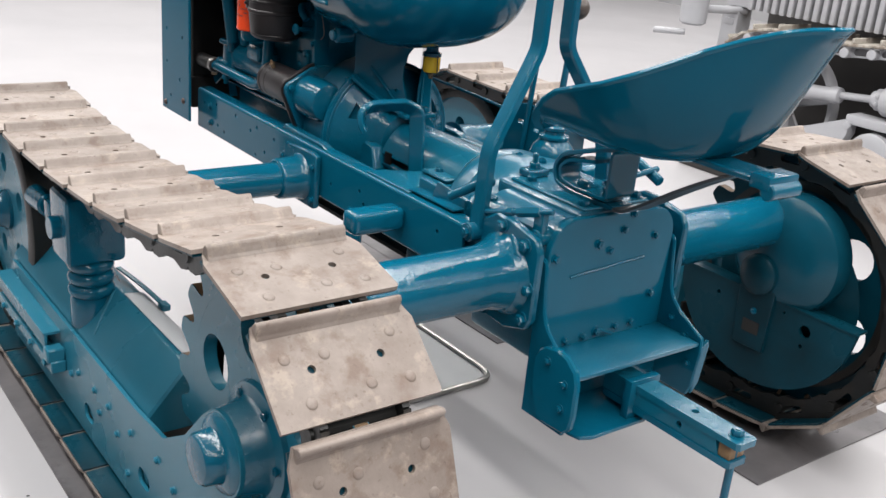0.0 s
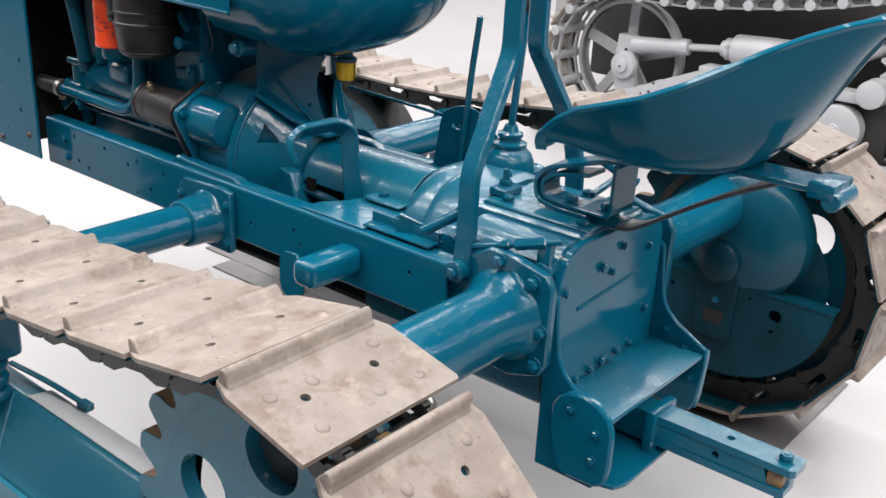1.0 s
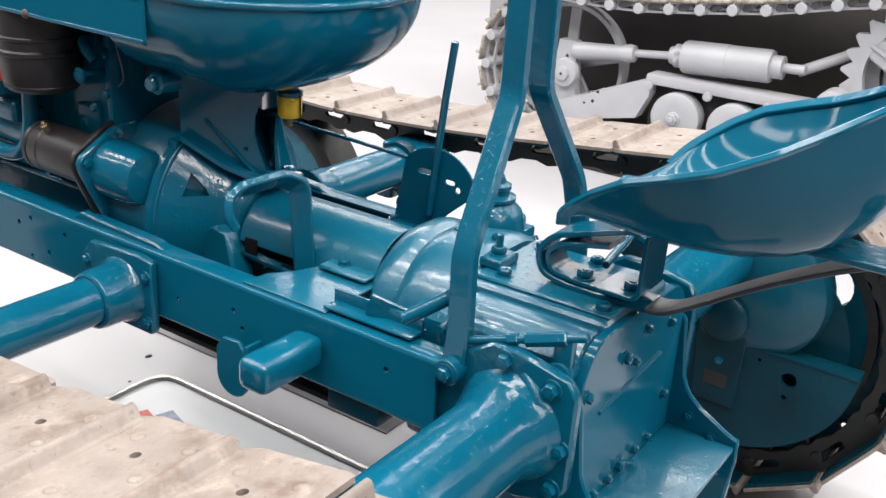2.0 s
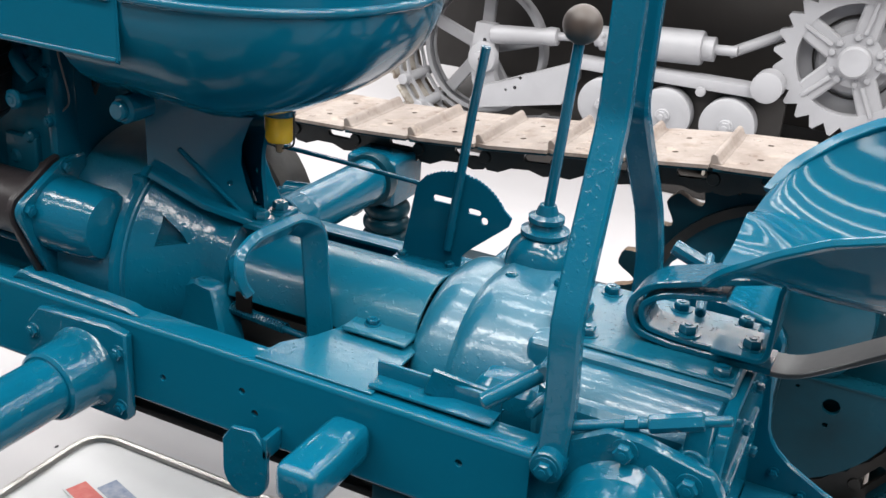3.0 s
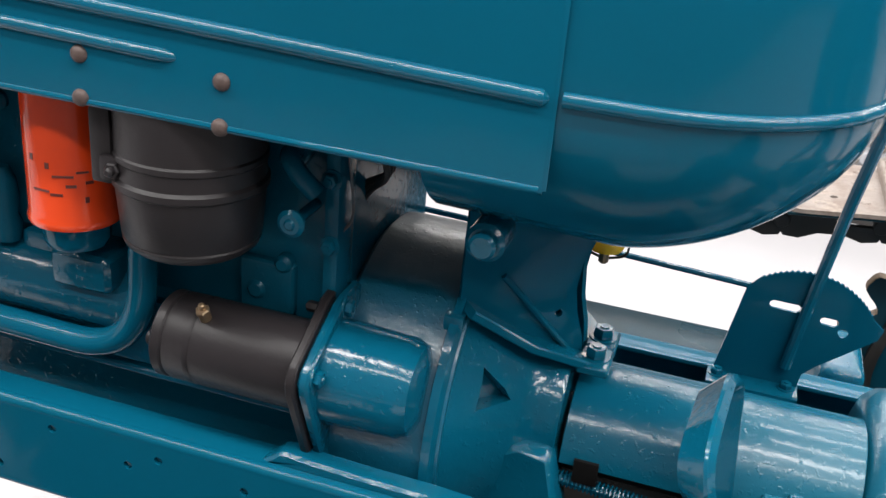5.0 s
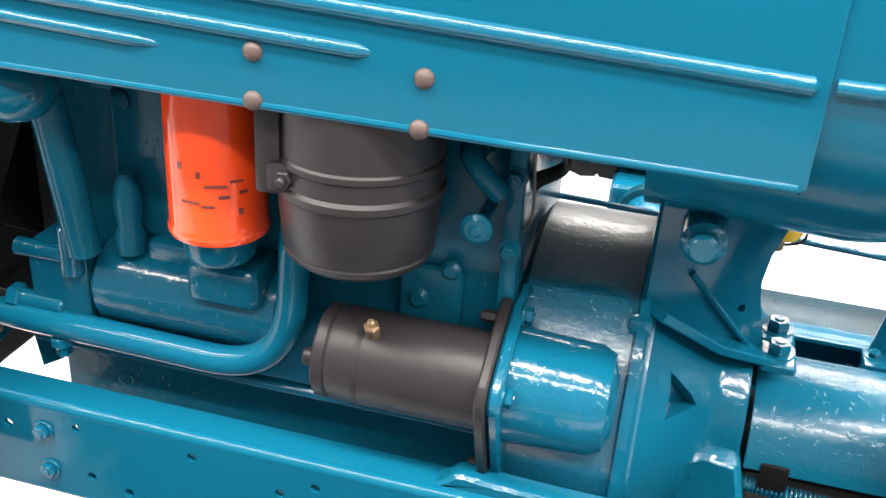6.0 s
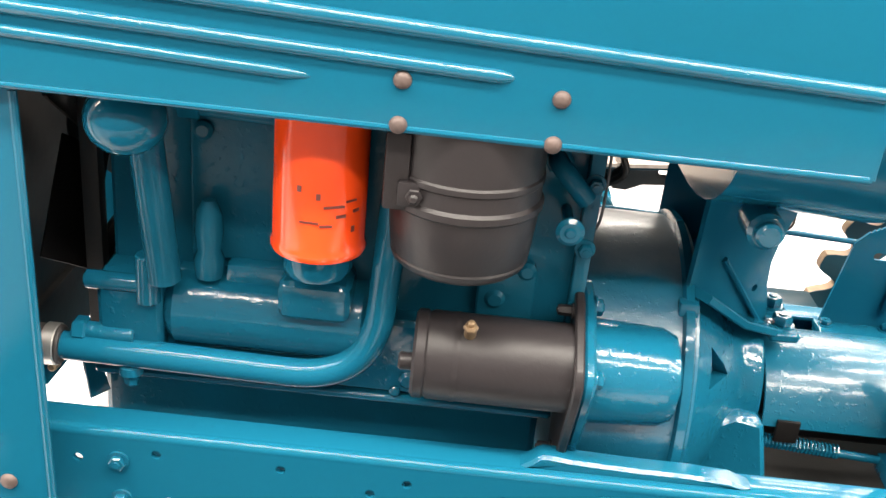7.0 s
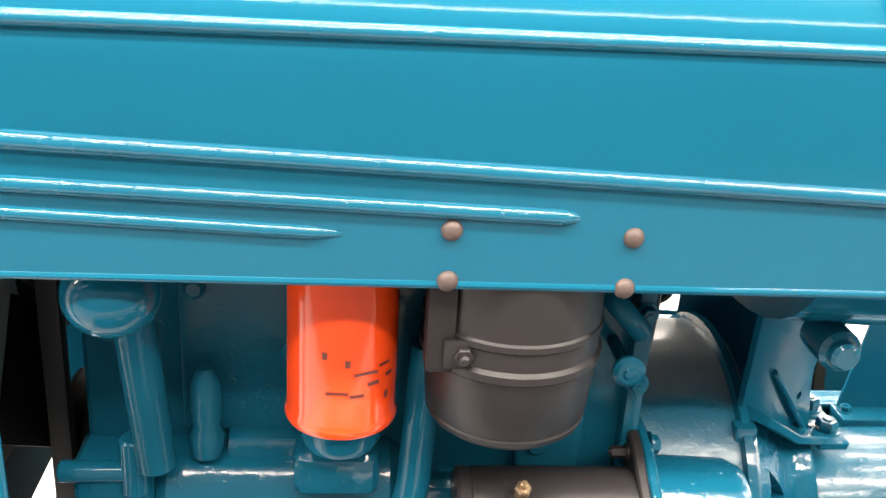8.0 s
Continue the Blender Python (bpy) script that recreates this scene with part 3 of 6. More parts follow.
def running_gear(side):
    sgn = 1 if side == 0 else -1
    tx = TRACK_X if side == 0 else mirror_x(TRACK_X)
    # chain pins in one mesh; plates and bars hang on it
    line = track_line(30, TRACK_SHIFT) if side == 0 else track_line(30, TRACK_SHIFT, 0.040, 0.17, SPR_FAR)
    nxt = np.roll(line, -1, axis=0)
    chain = hang(new("track"), tractor)
    tagged(chain, "crawler track of bare steel plates on an oily dark chain")
    pinm = mesh_of("track_pin", rod((-0.076, 0, 0), (0.076, 0, 0), 0.011, 10, 0.002), "chain")
    for y, z in line:
        same_part("track_pin", pinm, Matrix.Translation((tx, y, z)), chain)
    pm, lm = mesh_of("track_plate", plate_mesh(), "plate"), mesh_of("track_link", link_mesh(), "chain")
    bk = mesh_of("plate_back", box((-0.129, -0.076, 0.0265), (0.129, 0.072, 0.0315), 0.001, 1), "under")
    rng = random.Random(5 + side)
    for (ya, za), (yb, zb) in zip(line, nxt):
        f = Vector((0, yb - ya, zb - za)).normalized()
        up = Vector((0, -f.z, f.y))
        m = Matrix(((1, 0, 0, tx), (0, f.y, up.y, (ya + yb) / 2), (0, f.z, up.z, (za + zb) / 2), (0, 0, 0, 1)))
        j = Matrix.Translation((rng.uniform(-0.002, 0.002), 0, 0)) @ Euler((rng.uniform(-0.012, 0.012), 0, rng.uniform(-0.008, 0.008))).to_matrix().to_4x4()
        same_part("track_plate", pm, m @ j, chain)
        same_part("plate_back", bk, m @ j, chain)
        for lx in (-0.068, 0.068):
            same_part("track_link", lm, m @ Matrix.Translation((lx, 0, 0)), chain)
    # sprocket: toothed disc with round windows, rim flange and hub
    ys, zs = SPR if side == 0 else SPR_FAR
    wins = [(0.19 * math.cos(radians(a)), 0.19 * math.sin(radians(a)), 0.052) for a in range(22, 382, 60)]
    sp = flat_shape(arc2(0, 0, 0.2695, 0, 355, 71), wins, 0.026, on_yz(tx - 0.013), 0, 20)
    bmesh.ops.translate(sp, verts=sp.verts, vec=(0, ys, zs))
    # the far sprocket takes the teal with shade put into its colour
    spr = part("sprocket", sp, "dusty" if side == 0 else "shade_teal", tractor)
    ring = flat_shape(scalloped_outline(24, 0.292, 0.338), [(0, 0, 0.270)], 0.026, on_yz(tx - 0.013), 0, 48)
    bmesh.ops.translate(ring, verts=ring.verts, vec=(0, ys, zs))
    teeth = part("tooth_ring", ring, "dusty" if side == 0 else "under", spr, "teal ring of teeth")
    worn = flat_shape(scalloped_outline(24, 0.2928, 0.3388), [(0, 0, 0.275)], 0.022, on_yz(tx - 0.011), 0, 48)
    bmesh.ops.translate(worn, verts=worn.verts, vec=(0, ys, zs))
    part("worn_edge", worn, "toothrust", teeth, "rusty tan worn tooth edges")
    ox = -sgn  # outward
    part("sprocket_rim", lathe([(0, 0.252), (0, 0.272), (0.05, 0.272), (0.05, 0.252)], (tx - (0.012 if side == 0 else 0.025), ys, zs), (tx + 1, ys, zs), 48, False), "chain", spr)
    part("hub_cap", lathe([(0, 0.112), (0.010, 0.108), (0.016, 0.088), (0.024, 0.082), (0.066, 0.074), (0.076, 0.066), (0.082, 0.050), (0.084, 0.03)], (tx + ox * 0.012, ys, zs), (tx + ox, ys, zs), 28), "worn", spr)
    part("axle_nut", lathe([(0, 0.050), (0.006, 0.047), (0.028, 0.045), (0.034, 0.040), (0.037, 0.028)], (tx + ox * 0.092, ys, zs), (tx + ox, ys, zs), 24), "cast", spr)
    for a in range(0, 360, 60):
        p = (tx + ox * 0.024, ys + 0.09 * math.cos(radians(a)), zs + 0.09 * math.sin(radians(a)))
        part("bolt", hexhead(p, (ox, 0, 0), 0.008, 0.007), "cast", spr)
    # idler: disc wheel with a broad dark tread
    yi, zi = IDL
    ids = flat_shape(arc2(0, 0, 0.235, 0, 354, 59), [(0.13 * math.cos(radians(a)), 0.13 * math.sin(radians(a)), 0.026) for a in range(10, 370, 72)], 0.100, on_yz(tx - 0.050), 0)
    bmesh.ops.translate(ids, verts=ids.verts, vec=(0, yi, zi))
    idl = part("idler_wheel", ids, "dusty", tractor)
    part("tread", lathe([(0, 0.225), (0, 0.262), (0.004, 0.268), (0.116, 0.268), (0.12, 0.262), (0.12, 0.225)], (tx - 0.06, yi, zi), (tx + 1, yi, zi), 48, False), "chain", idl)
    part("hub", lathe([(0, 0.055), (0.12, 0.055), (0.13, 0.045), (0.15, 0.04), (0.152, 0.02)], (tx - sgn * -0.06, yi, zi), (tx - sgn * 1 if sgn > 0 else tx + 1, yi, zi), 24), "cast", idl)
    # track frame: box beam whose top falls outward; its outer plate runs back to the sprocket axle
    def fx_(d):
        return tx - sgn * d      # d metres outward from the track's middle
    sec = [(-0.068, FR_Z1 - 0.020), (-0.060, FR_Z1 - 0.005), (-0.020, FR_Z1), (-0.010, FR_Z1 - 0.003), (0.072, 0.171), (0.072, -0.045), (-0.068, -0.045)]
    poly = [(fx_(d), zz) for d, zz in sec]
    fr = part("track_frame", flat_shape(poly, [], 0.96, on_xz(FR_Y0), 0.005), "dusty", tractor)
    # dark sheet put in for the shaded opening at the beam's end
    part("end_opening", box((min(fx_(-0.05), fx_(0.05)), FR_Y0 - 0.006, -0.03), (max(fx_(-0.05), fx_(0.05)), FR_Y0 - 0.001, 0.13), 0.001), "dark", fr)
    op = [(1.02, -0.05), (1.03, 0.12), (1.0, 0.168), (0.12, 0.172), (-0.03, 0.184), (-0.13, 0.245), (-0.21, 0.33)] + arc2(-0.28, 0.29, 0.075, 40, 230, 14) + [(-0.20, 0.06), (-0.05, -0.03), (0.05, -0.05)]
    oxp = fx_(0.074) if side == 1 else fx_(0.074) - 0.008
    side_plate = part("frame_side_plate", flat_shape(op, [(0.407, 0.012, 0.020, 0.022), (0.074, 0.034, 0.020, 0.022), (0.72, 0.005, 0.020, 0.022)], 0.008, on_yz(oxp), 0), "dusty", fr)
    bx = fx_(0.082)
    bolts(side_plate, [(bx, y, z) for y, z in ((0.47, 0.085), (0.36, 0.095), (0.27, 0.10), (0.33, 0.055), (0.22, 0.06), (0.14, 0.105), (0.0, 0.12), (0.52, 0.06), (0.16, 0.0), (-0.08, 0.10))], (ox, 0, 0), 0.007, 0.005, "dusty")
    part("guide_angle", merge(box((min(bx, bx + ox * 0.04), 0.60, 0.128), (max(bx, bx + ox * 0.04), 1.02, 0.135), 0.001), box((min(bx + ox * 0.03, bx + ox * 0.037), 0.60, 0.095), (max(bx + ox * 0.03, bx + ox * 0.037), 1.02, 0.13), 0.001)), "dusty", fr)
    gb = part("guide_bar", bevelled(box((min(bx, bx + ox * 0.035), 0.56, 0.045), (max(bx, bx + ox * 0.035), 1.02, 0.075), 0), 0.003, 1), "dusty", fr)
    bolts(gb, [(bx + ox * 0.035, y, 0.06) for y in (0.60, 0.72, 0.84, 0.96)], (ox, 0, 0), 0.008, 0.007, "dusty")
    part("bar_block", bevelled(box((min(bx, bx + ox * 0.042), 0.565, 0.07), (max(bx, bx + ox * 0.042), 0.60, 0.105), 0), 0.004, 1), "dusty", gb)
    if side == 0:
        # thin pale sheet added for the bright reflection on the frame's top
        strip = [(fx_(-0.064), FR_Z1 - 0.003), (fx_(-0.019), FR_Z1 + 0.003), (fx_(-0.019), FR_Z1 + 0.001), (fx_(-0.064), FR_Z1 - 0.005)]
        part("top_sheen", flat_shape(strip, [], 0.37, on_xz(0.08), 0), "tray", fr, "pale strip painted as the sheen along the frame's top")
    part("weld_bead", tube([(fx_(-0.014), 0.490, FR_Z1), (fx_(0.02), 0.463, FR_Z1 - 0.036), (fx_(0.055), 0.435, FR_Z1 - 0.077)], 0.0028, 6), "dusty", fr)
    part("inner_strap", tube(smooth_path([(fx_(-0.045), 0.56, FR_Z1 + 0.020), (fx_(-0.062), 0.46, FR_Z1 + 0.012), (fx_(-0.072), 0.36, FR_Z1 + 0.004)]), 0, flat=(0.012, 0.004), up=(0, 0, 1)), "dusty", fr)
    part("strap_block", bevelled(box((min(fx_(-0.082), fx_(-0.062)), 0.335, FR_Z1 - 0.006), (max(fx_(-0.082), fx_(-0.062)), 0.365, FR_Z1 + 0.010), 0), 0.003, 1), "dusty", fr)
    # spring boot between the cross tube's saddle and the frame
    bxx = tx - 0.028 if side == 0 else 0.685
    z_boot = FR_Z1 - 0.020 if side == 0 else 0.325
    by = 0.530 if side == 0 else 0.600
    prof = []
    for k in range(25):
        prof.append((0.11 * k / 24, 0.042 + 0.010 * abs(math.sin(k * math.pi / 8)) ** 0.6))
    # the far boot's darker teal holds the shade under its track
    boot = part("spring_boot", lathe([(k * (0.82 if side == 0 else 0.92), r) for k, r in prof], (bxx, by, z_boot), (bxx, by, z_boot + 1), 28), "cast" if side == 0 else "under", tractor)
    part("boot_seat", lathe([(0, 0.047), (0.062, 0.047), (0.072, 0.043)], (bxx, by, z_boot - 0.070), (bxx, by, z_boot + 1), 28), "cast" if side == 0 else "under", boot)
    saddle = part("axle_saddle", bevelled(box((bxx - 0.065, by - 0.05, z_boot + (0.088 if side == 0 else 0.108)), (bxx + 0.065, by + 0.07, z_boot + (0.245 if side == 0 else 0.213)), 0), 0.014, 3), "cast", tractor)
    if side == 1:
        # the riser's dark colour stands for the track's shade on it
        part("frame_riser", bevelled(box((0.655, 0.10, 0.16), (0.78, 0.63, 0.318), 0), 0.006, 2), "under", fr, "raised frame top coloured dark for the track's shade")
    part("saddle_cap", rod((bxx + ox * 0.06, by + 0.01, z_boot + 0.166), (bxx + ox * 0.085, by + 0.01, z_boot + 0.166), 0.026, 20), "cast", saddle)
    link = part("tension_rod", rod((bxx + ox * 0.02, 0.62, 0.40), (bxx + ox * 0.02, 0.90, 0.375), 0.013, 14), "cast", tractor)
    part("clevis", bevelled(box((bxx + ox * 0.02 - 0.024, 0.68, 0.365), (bxx + ox * 0.02 + 0.024, 0.73, 0.42), 0), 0.01, 2), "cast", link)
    part("sleeve", rod((bxx + ox * 0.02, 0.76, 0.388), (bxx + ox * 0.02, 0.88, 0.378), 0.028, 18, 0.006), "cast", link)
    # rollers under the frame
    for y in (0.05, 0.32, 0.59, 0.86):
        part("track_roller", lathe([(0, 0.05), (0.02, 0.05), (0.022, 0.04), (0.058, 0.04), (0.06, 0.05), (0.08, 0.05)], (tx - 0.04, y, 0.03), (tx + 1, y, 0.03), 20), "chain", tractor)
    # rear axle tube with its bolted flange
    fx = -0.19 if side == 0 else mirror_x(-0.19)
    ya, za, ra = AXLE
    end = tx + sgn * 0.10
    tubep = part("rear_axle_tube", lathe([(0, ra + 0.012), (0.02, ra + 0.008), (0.05, ra), (abs(end - fx), ra)], (fx - sgn * 0.02, ya, za), (fx - sgn * 1, ya, za), 40), "cast", tractor)
    fo = [(-0.078, 0.47), (-0.070, 0.515), (-0.085, 0.545), (-0.165, 0.592), (-0.205, 0.592), (-0.285, 0.575), (-0.300, 0.55), (-0.298, 0.41), (-0.285, 0.385), (-0.22, 0.365), (-0.14, 0.372), (-0.09, 0.41)]
    part("axle_flange", flat_shape(fo, [], 0.018, on_yz(fx - 0.012 if side == 0 else fx - 0.006), 0.004), "cast", tubep)
    part("axle_collar", lathe([(0, ra + 0.022), (0.01, ra + 0.018), (0.03, ra + 0.006), (0.04, ra + 0.002)], (fx - sgn * 0.008, ya, za), (fx - sgn, ya, za), 40), "cast", tubep)
    bolts(tubep, [(fx - sgn * 0.012, y, z) for y, z in ((-0.188, 0.573), (-0.262, 0.555), (-0.092, 0.52), (-0.283, 0.47), (-0.275, 0.405), (-0.155, 0.385))], (-sgn, 0, 0), 0.0115, 0.011)
    for p, q in (((-0.185, 0.545), (-0.255, 0.490)), ((-0.215, 0.560), (-0.272, 0.505))):
        mid = [(a + b) / 2 for a, b in zip(p, q)]
        part("flange_rib", tube([(fx - sgn * 0.004, *p), (fx - sgn * 0.014, *mid), (fx - sgn * 0.004, *q)], [0.010, 0.015, 0.010], 14), "cast", tubep)
    # inner final-drive casing: domed gear case, bearing boss and the lower guard with its holes
    cx = tx + sgn * 0.125
    yc, zc = -0.265, 0.405
    # case and guard are coloured darker in place of the shade there
    case = part("final_drive_case", lathe([(0, 0.154), (0.03, 0.154), (0.05, 0.148), (0.062, 0.132), (0.072, 0.104), (0.08, 0.084)], (cx - sgn * 0.05, yc, zc), (cx + sgn, yc, zc), 48), "shade_teal", tractor)
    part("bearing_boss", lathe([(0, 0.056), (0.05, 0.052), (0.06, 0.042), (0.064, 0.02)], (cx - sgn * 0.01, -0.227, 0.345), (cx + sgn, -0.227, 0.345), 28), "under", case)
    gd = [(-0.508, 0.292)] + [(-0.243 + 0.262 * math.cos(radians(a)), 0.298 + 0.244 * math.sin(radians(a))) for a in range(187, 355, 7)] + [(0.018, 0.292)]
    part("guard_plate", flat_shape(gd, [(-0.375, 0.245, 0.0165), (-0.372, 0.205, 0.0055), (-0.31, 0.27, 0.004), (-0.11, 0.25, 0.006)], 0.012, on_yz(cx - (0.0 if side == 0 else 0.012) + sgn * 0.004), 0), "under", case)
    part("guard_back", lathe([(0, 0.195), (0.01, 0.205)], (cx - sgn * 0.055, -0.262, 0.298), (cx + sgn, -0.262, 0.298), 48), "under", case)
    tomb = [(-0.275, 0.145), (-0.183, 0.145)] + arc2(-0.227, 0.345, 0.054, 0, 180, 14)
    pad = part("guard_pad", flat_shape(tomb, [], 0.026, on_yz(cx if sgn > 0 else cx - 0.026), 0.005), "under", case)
    # dark box painted as the slot's shaded inside
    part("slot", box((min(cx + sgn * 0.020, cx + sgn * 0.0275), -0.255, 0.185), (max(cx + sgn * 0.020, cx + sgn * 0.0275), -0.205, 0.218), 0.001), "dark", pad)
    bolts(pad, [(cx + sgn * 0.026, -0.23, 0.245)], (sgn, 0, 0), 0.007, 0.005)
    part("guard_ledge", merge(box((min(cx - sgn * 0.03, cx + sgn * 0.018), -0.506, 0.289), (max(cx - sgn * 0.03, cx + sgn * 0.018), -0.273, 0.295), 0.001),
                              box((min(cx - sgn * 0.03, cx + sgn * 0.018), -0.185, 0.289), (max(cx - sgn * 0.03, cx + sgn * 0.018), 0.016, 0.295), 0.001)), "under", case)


FR_Y0, FR_Z1 = 0.075, 0.268
AXLE = (-0.20, 0.475, 0.064)
TRACK_SHIFT = 0.0
running_gear(0)
running_gear(1)


# ---- gearbox, drawbar ----
def gearbox():
    body = part("gearbox", bevelled(box((-0.160, -0.273, 0.30), (0.190, -0.06, 0.585), 0), 0.02, 3), "frost", tractor)
    part("front_casing", bevelled(box((-0.14, -0.07, 0.34), (0.17, 0.03, 0.57), 0), 0.03, 3), "cast", body)
    # rounded barrel over the gears, with a shallow waist
    stations = ((0.1445, -0.075, 0.150, 0.588), (0.143, -0.094, 0.168, 0.606), (0.137, -0.105, 0.178, 0.617), (0.126, -0.111, 0.184, 0.6235), (0.112, -0.113, 0.186, 0.626),
                (0.098, -0.113, 0.186, 0.626), (0.088, -0.110, 0.184, 0.6235), (0.082, -0.109, 0.183, 0.6225), (0.076, -0.112, 0.186, 0.626), (0.066, -0.119, 0.191, 0.632),
                (0.05, -0.121, 0.192, 0.633), (0.0, -0.122, 0.192, 0.632), (-0.03, -0.121, 0.191, 0.630), (-0.042, -0.116, 0.188, 0.624))
    bm = bmesh.new()
    rings = []
    for y, x0, x1, zt in stations:
        r0, r1 = 0.142, 0.118
        sec = [(x0, 0.42)] + arc2(x0 + r0, zt - r0, r0, 180, 90, 18) + arc2(x1 - r1, zt - r1, r1, 90, 0, 18) + [(x1, 0.42)]
        rings.append([bm.verts.new((a, y, b)) for a, b in sec])
    for a, b in zip(rings, rings[1:]):
        for k in range(len(a)):
            bm.faces.new((a[k], a[(k + 1) % len(a)], b[(k + 1) % len(a)], b[k]))
    bm.faces.new(rings[0])
    bm.faces.new(rings[-1])
    part("hump", bm, "frost", body)
    part("top_cover", bevelled(box((-0.085, -0.277, 0.57), (0.13, -0.02, 0.612), 0), 0.012, 3), "frost", body)
    part("cover_plate", bevelled(box((-0.070, -0.274, 0.611), (0.115, -0.045, 0.618), 0), 0.003, 1), "worn", body)
    bolts(body, [(x, y, 0.618) for x, y in ((-0.045, -0.085), (0.09, -0.075), (-0.055, -0.255), (0.095, -0.255), (0.095, -0.17))], (0, 0, 1), 0.011, 0.010)
    # round shoulder along the near side of the casing
    part("shoulder", rod((-0.098, -0.276, 0.540), (-0.098, -0.06, 0.540), 0.062, 32, 0.010), "frost", body)
    rp = [(-0.162, 0.255), (0.194, 0.255), (0.194, 0.52)] + arc2(0.134, 0.540, 0.06, 0, 90, 6) + arc2(-0.092, 0.535, 0.07, 90, 180, 6) + [(-0.162, 0.50)]
    rear = part("rear_plate", flat_shape(rp, [], 0.016, on_xz(-0.288), 0.004), "sheet", body)
    part("weld_seam", tube([(-0.099, -0.289, 0.482), (0.005, -0.289, 0.489), (0.112, -0.289, 0.495)], 0.003, 6), "cast", rear)
    for x, z, r in ((-0.028, 0.542, 0.009), (0.039, 0.565, 0.007), (0.006, 0.524, 0.007), (0.062, 0.598, 0.008), (0.136, 0.540, 0.007), (0.150, 0.406, 0.008), (-0.145, 0.528, 0.008),
                    (-0.088, 0.340, 0.007), (-0.038, 0.340, 0.007), (0.0, 0.344, 0.009), (0.054, 0.346, 0.007), (0.102, 0.346, 0.007)):
        bolts(rear, [(x, -0.288, z)], (0, -1, 0), r, 0.008)
    part("split_pin", rod((0.006, -0.294, 0.348), (0.036, -0.300, 0.336), 0.0035, 8), "cast", rear)
    part("plug_hole", lathe([(0, 0.0005), (0.0006, 0.0055), (0.001, 0.0055)], (0.005, -0.2865, 0.369), (0.005, -1, 0.369), 12), "pit", rear)
    # drawbar bracket: two side plates, shelf, floor
    dr = part("drawbar_bracket", box((-0.1625, -0.408, 0.318), (0.1945, -0.2885, 0.328), 0.003), "frost", tractor)
    prof = [(-0.274, 0.532), (-0.283, 0.532), (-0.291, 0.527), (-0.295, 0.517), (-0.300, 0.47), (-0.306, 0.423), (-0.313, 0.405), (-0.322, 0.392), (-0.343, 0.374), (-0.395, 0.345), (-0.412, 0.338), (-0.414, 0.30), (-0.405, 0.22), (-0.395, 0.195), (-0.274, 0.195)]
    for x in (-0.168, 0.200):
        sp = part("bracket_side", flat_shape(prof, [], 0.010, on_yz(x - 0.005), 0.003), "sheet", dr)
        o = -1 if x < 0 else 1
        bolts(sp, [(x - o * 0.005, y, z) for y, z in ((-0.324, 0.354), (-0.366, 0.329), (-0.385, 0.27))], (-o, 0, 0), 0.007, 0.006)
    wing = [(-0.309, 0.300), (-0.311, 0.340), (-0.322, 0.360), (-0.340, 0.372), (-0.369, 0.378), (-0.398, 0.372), (-0.424, 0.352), (-0.433, 0.325), (-0.433, 0.26), (-0.428, 0.228), (-0.412, 0.214), (-0.35, 0.211), (-0.332, 0.219), (-0.320, 0.245)]
    lug = part("bracket_wing", flat_shape(wing, [], 0.016, on_yz(-0.1895), 0.004), "sheet", dr)
    bolts(lug, [(-0.1895, -0.350, 0.345), (-0.1895, -0.402, 0.318), (-0.1895, -0.40, 0.265)], (-1, 0, 0), 0.007, 0.006)
    part("bracket_wing", flat_shape([(0.203, 0.30), (0.232, 0.325), (0.236, 0.31), (0.222, 0.225), (0.203, 0.20)], [], 0.010, on_xz(-0.405), 0.002), "cast", dr)
    part("bracket_floor", flat_shape([(-0.162, -0.29), (-0.162, -0.405), (-0.155, -0.43), (-0.13, -0.44), (0.02, -0.44), (0.06, -0.41), (0.10, -0.40), (0.10, -0.29)], [], 0.008, on_xy(0.200), 0.001), "cast", dr)
    part("bracket_web", box((-0.1625, -0.300, 0.209), (0.1945, -0.2895, 0.317), 0.002), "cast", dr)
    bar = part("drawbar", flat_shape([(-0.005, -0.34), (-0.005, -0.675), (0.0, -0.682), (0.045, -0.682), (0.05, -0.675), (0.05, -0.34)], [(0.022, -0.555, 0.0075)], 0.014, on_xy(0.268), 0.002), "worn", tractor)
    part("lower_bar", flat_shape([(-0.005, -0.34), (-0.005, -0.66), (0.0, -0.668), (0.045, -0.668), (0.05, -0.66), (0.05, -0.34)], [(0.022, -0.555, 0.0075)], 0.014, on_xy(0.222), 0), "cast", bar)
    part("bar_web", flat_shape([(-0.335, 0.2365), (-0.335, 0.2675), (-0.628, 0.2675), (-0.636, 0.2365)], [(-0.54, 0.252, 0.007)], 0.046, on_yz(-0.002), 0), "worn", bar)
    part("packing", box((0.002, -0.662, 0.2365), (0.046, -0.634, 0.2675), 0.002), "toothrust", bar, "rusty packing block at the bar's end")
    part("clamp", bevelled(box((-0.02, -0.425, 0.205), (0.065, -0.405, 0.292), 0), 0.004, 2), "cast", bar)
    part("pin", merge(hexhead((0.022, -0.655, 0.282), (0, 0, 1), 0.0125, 0.012), rod((0.022, -0.655, 0.13), (0.022, -0.655, 0.282), 0.008, 14)), "cast", bar)
    # brake rod, turnbuckle and cam on the casing's near side
    part("brake_cam", bevelled(box((-0.185, -0.20, 0.50), (-0.165, -0.13, 0.545), 0), 0.008, 2), "cast", body)
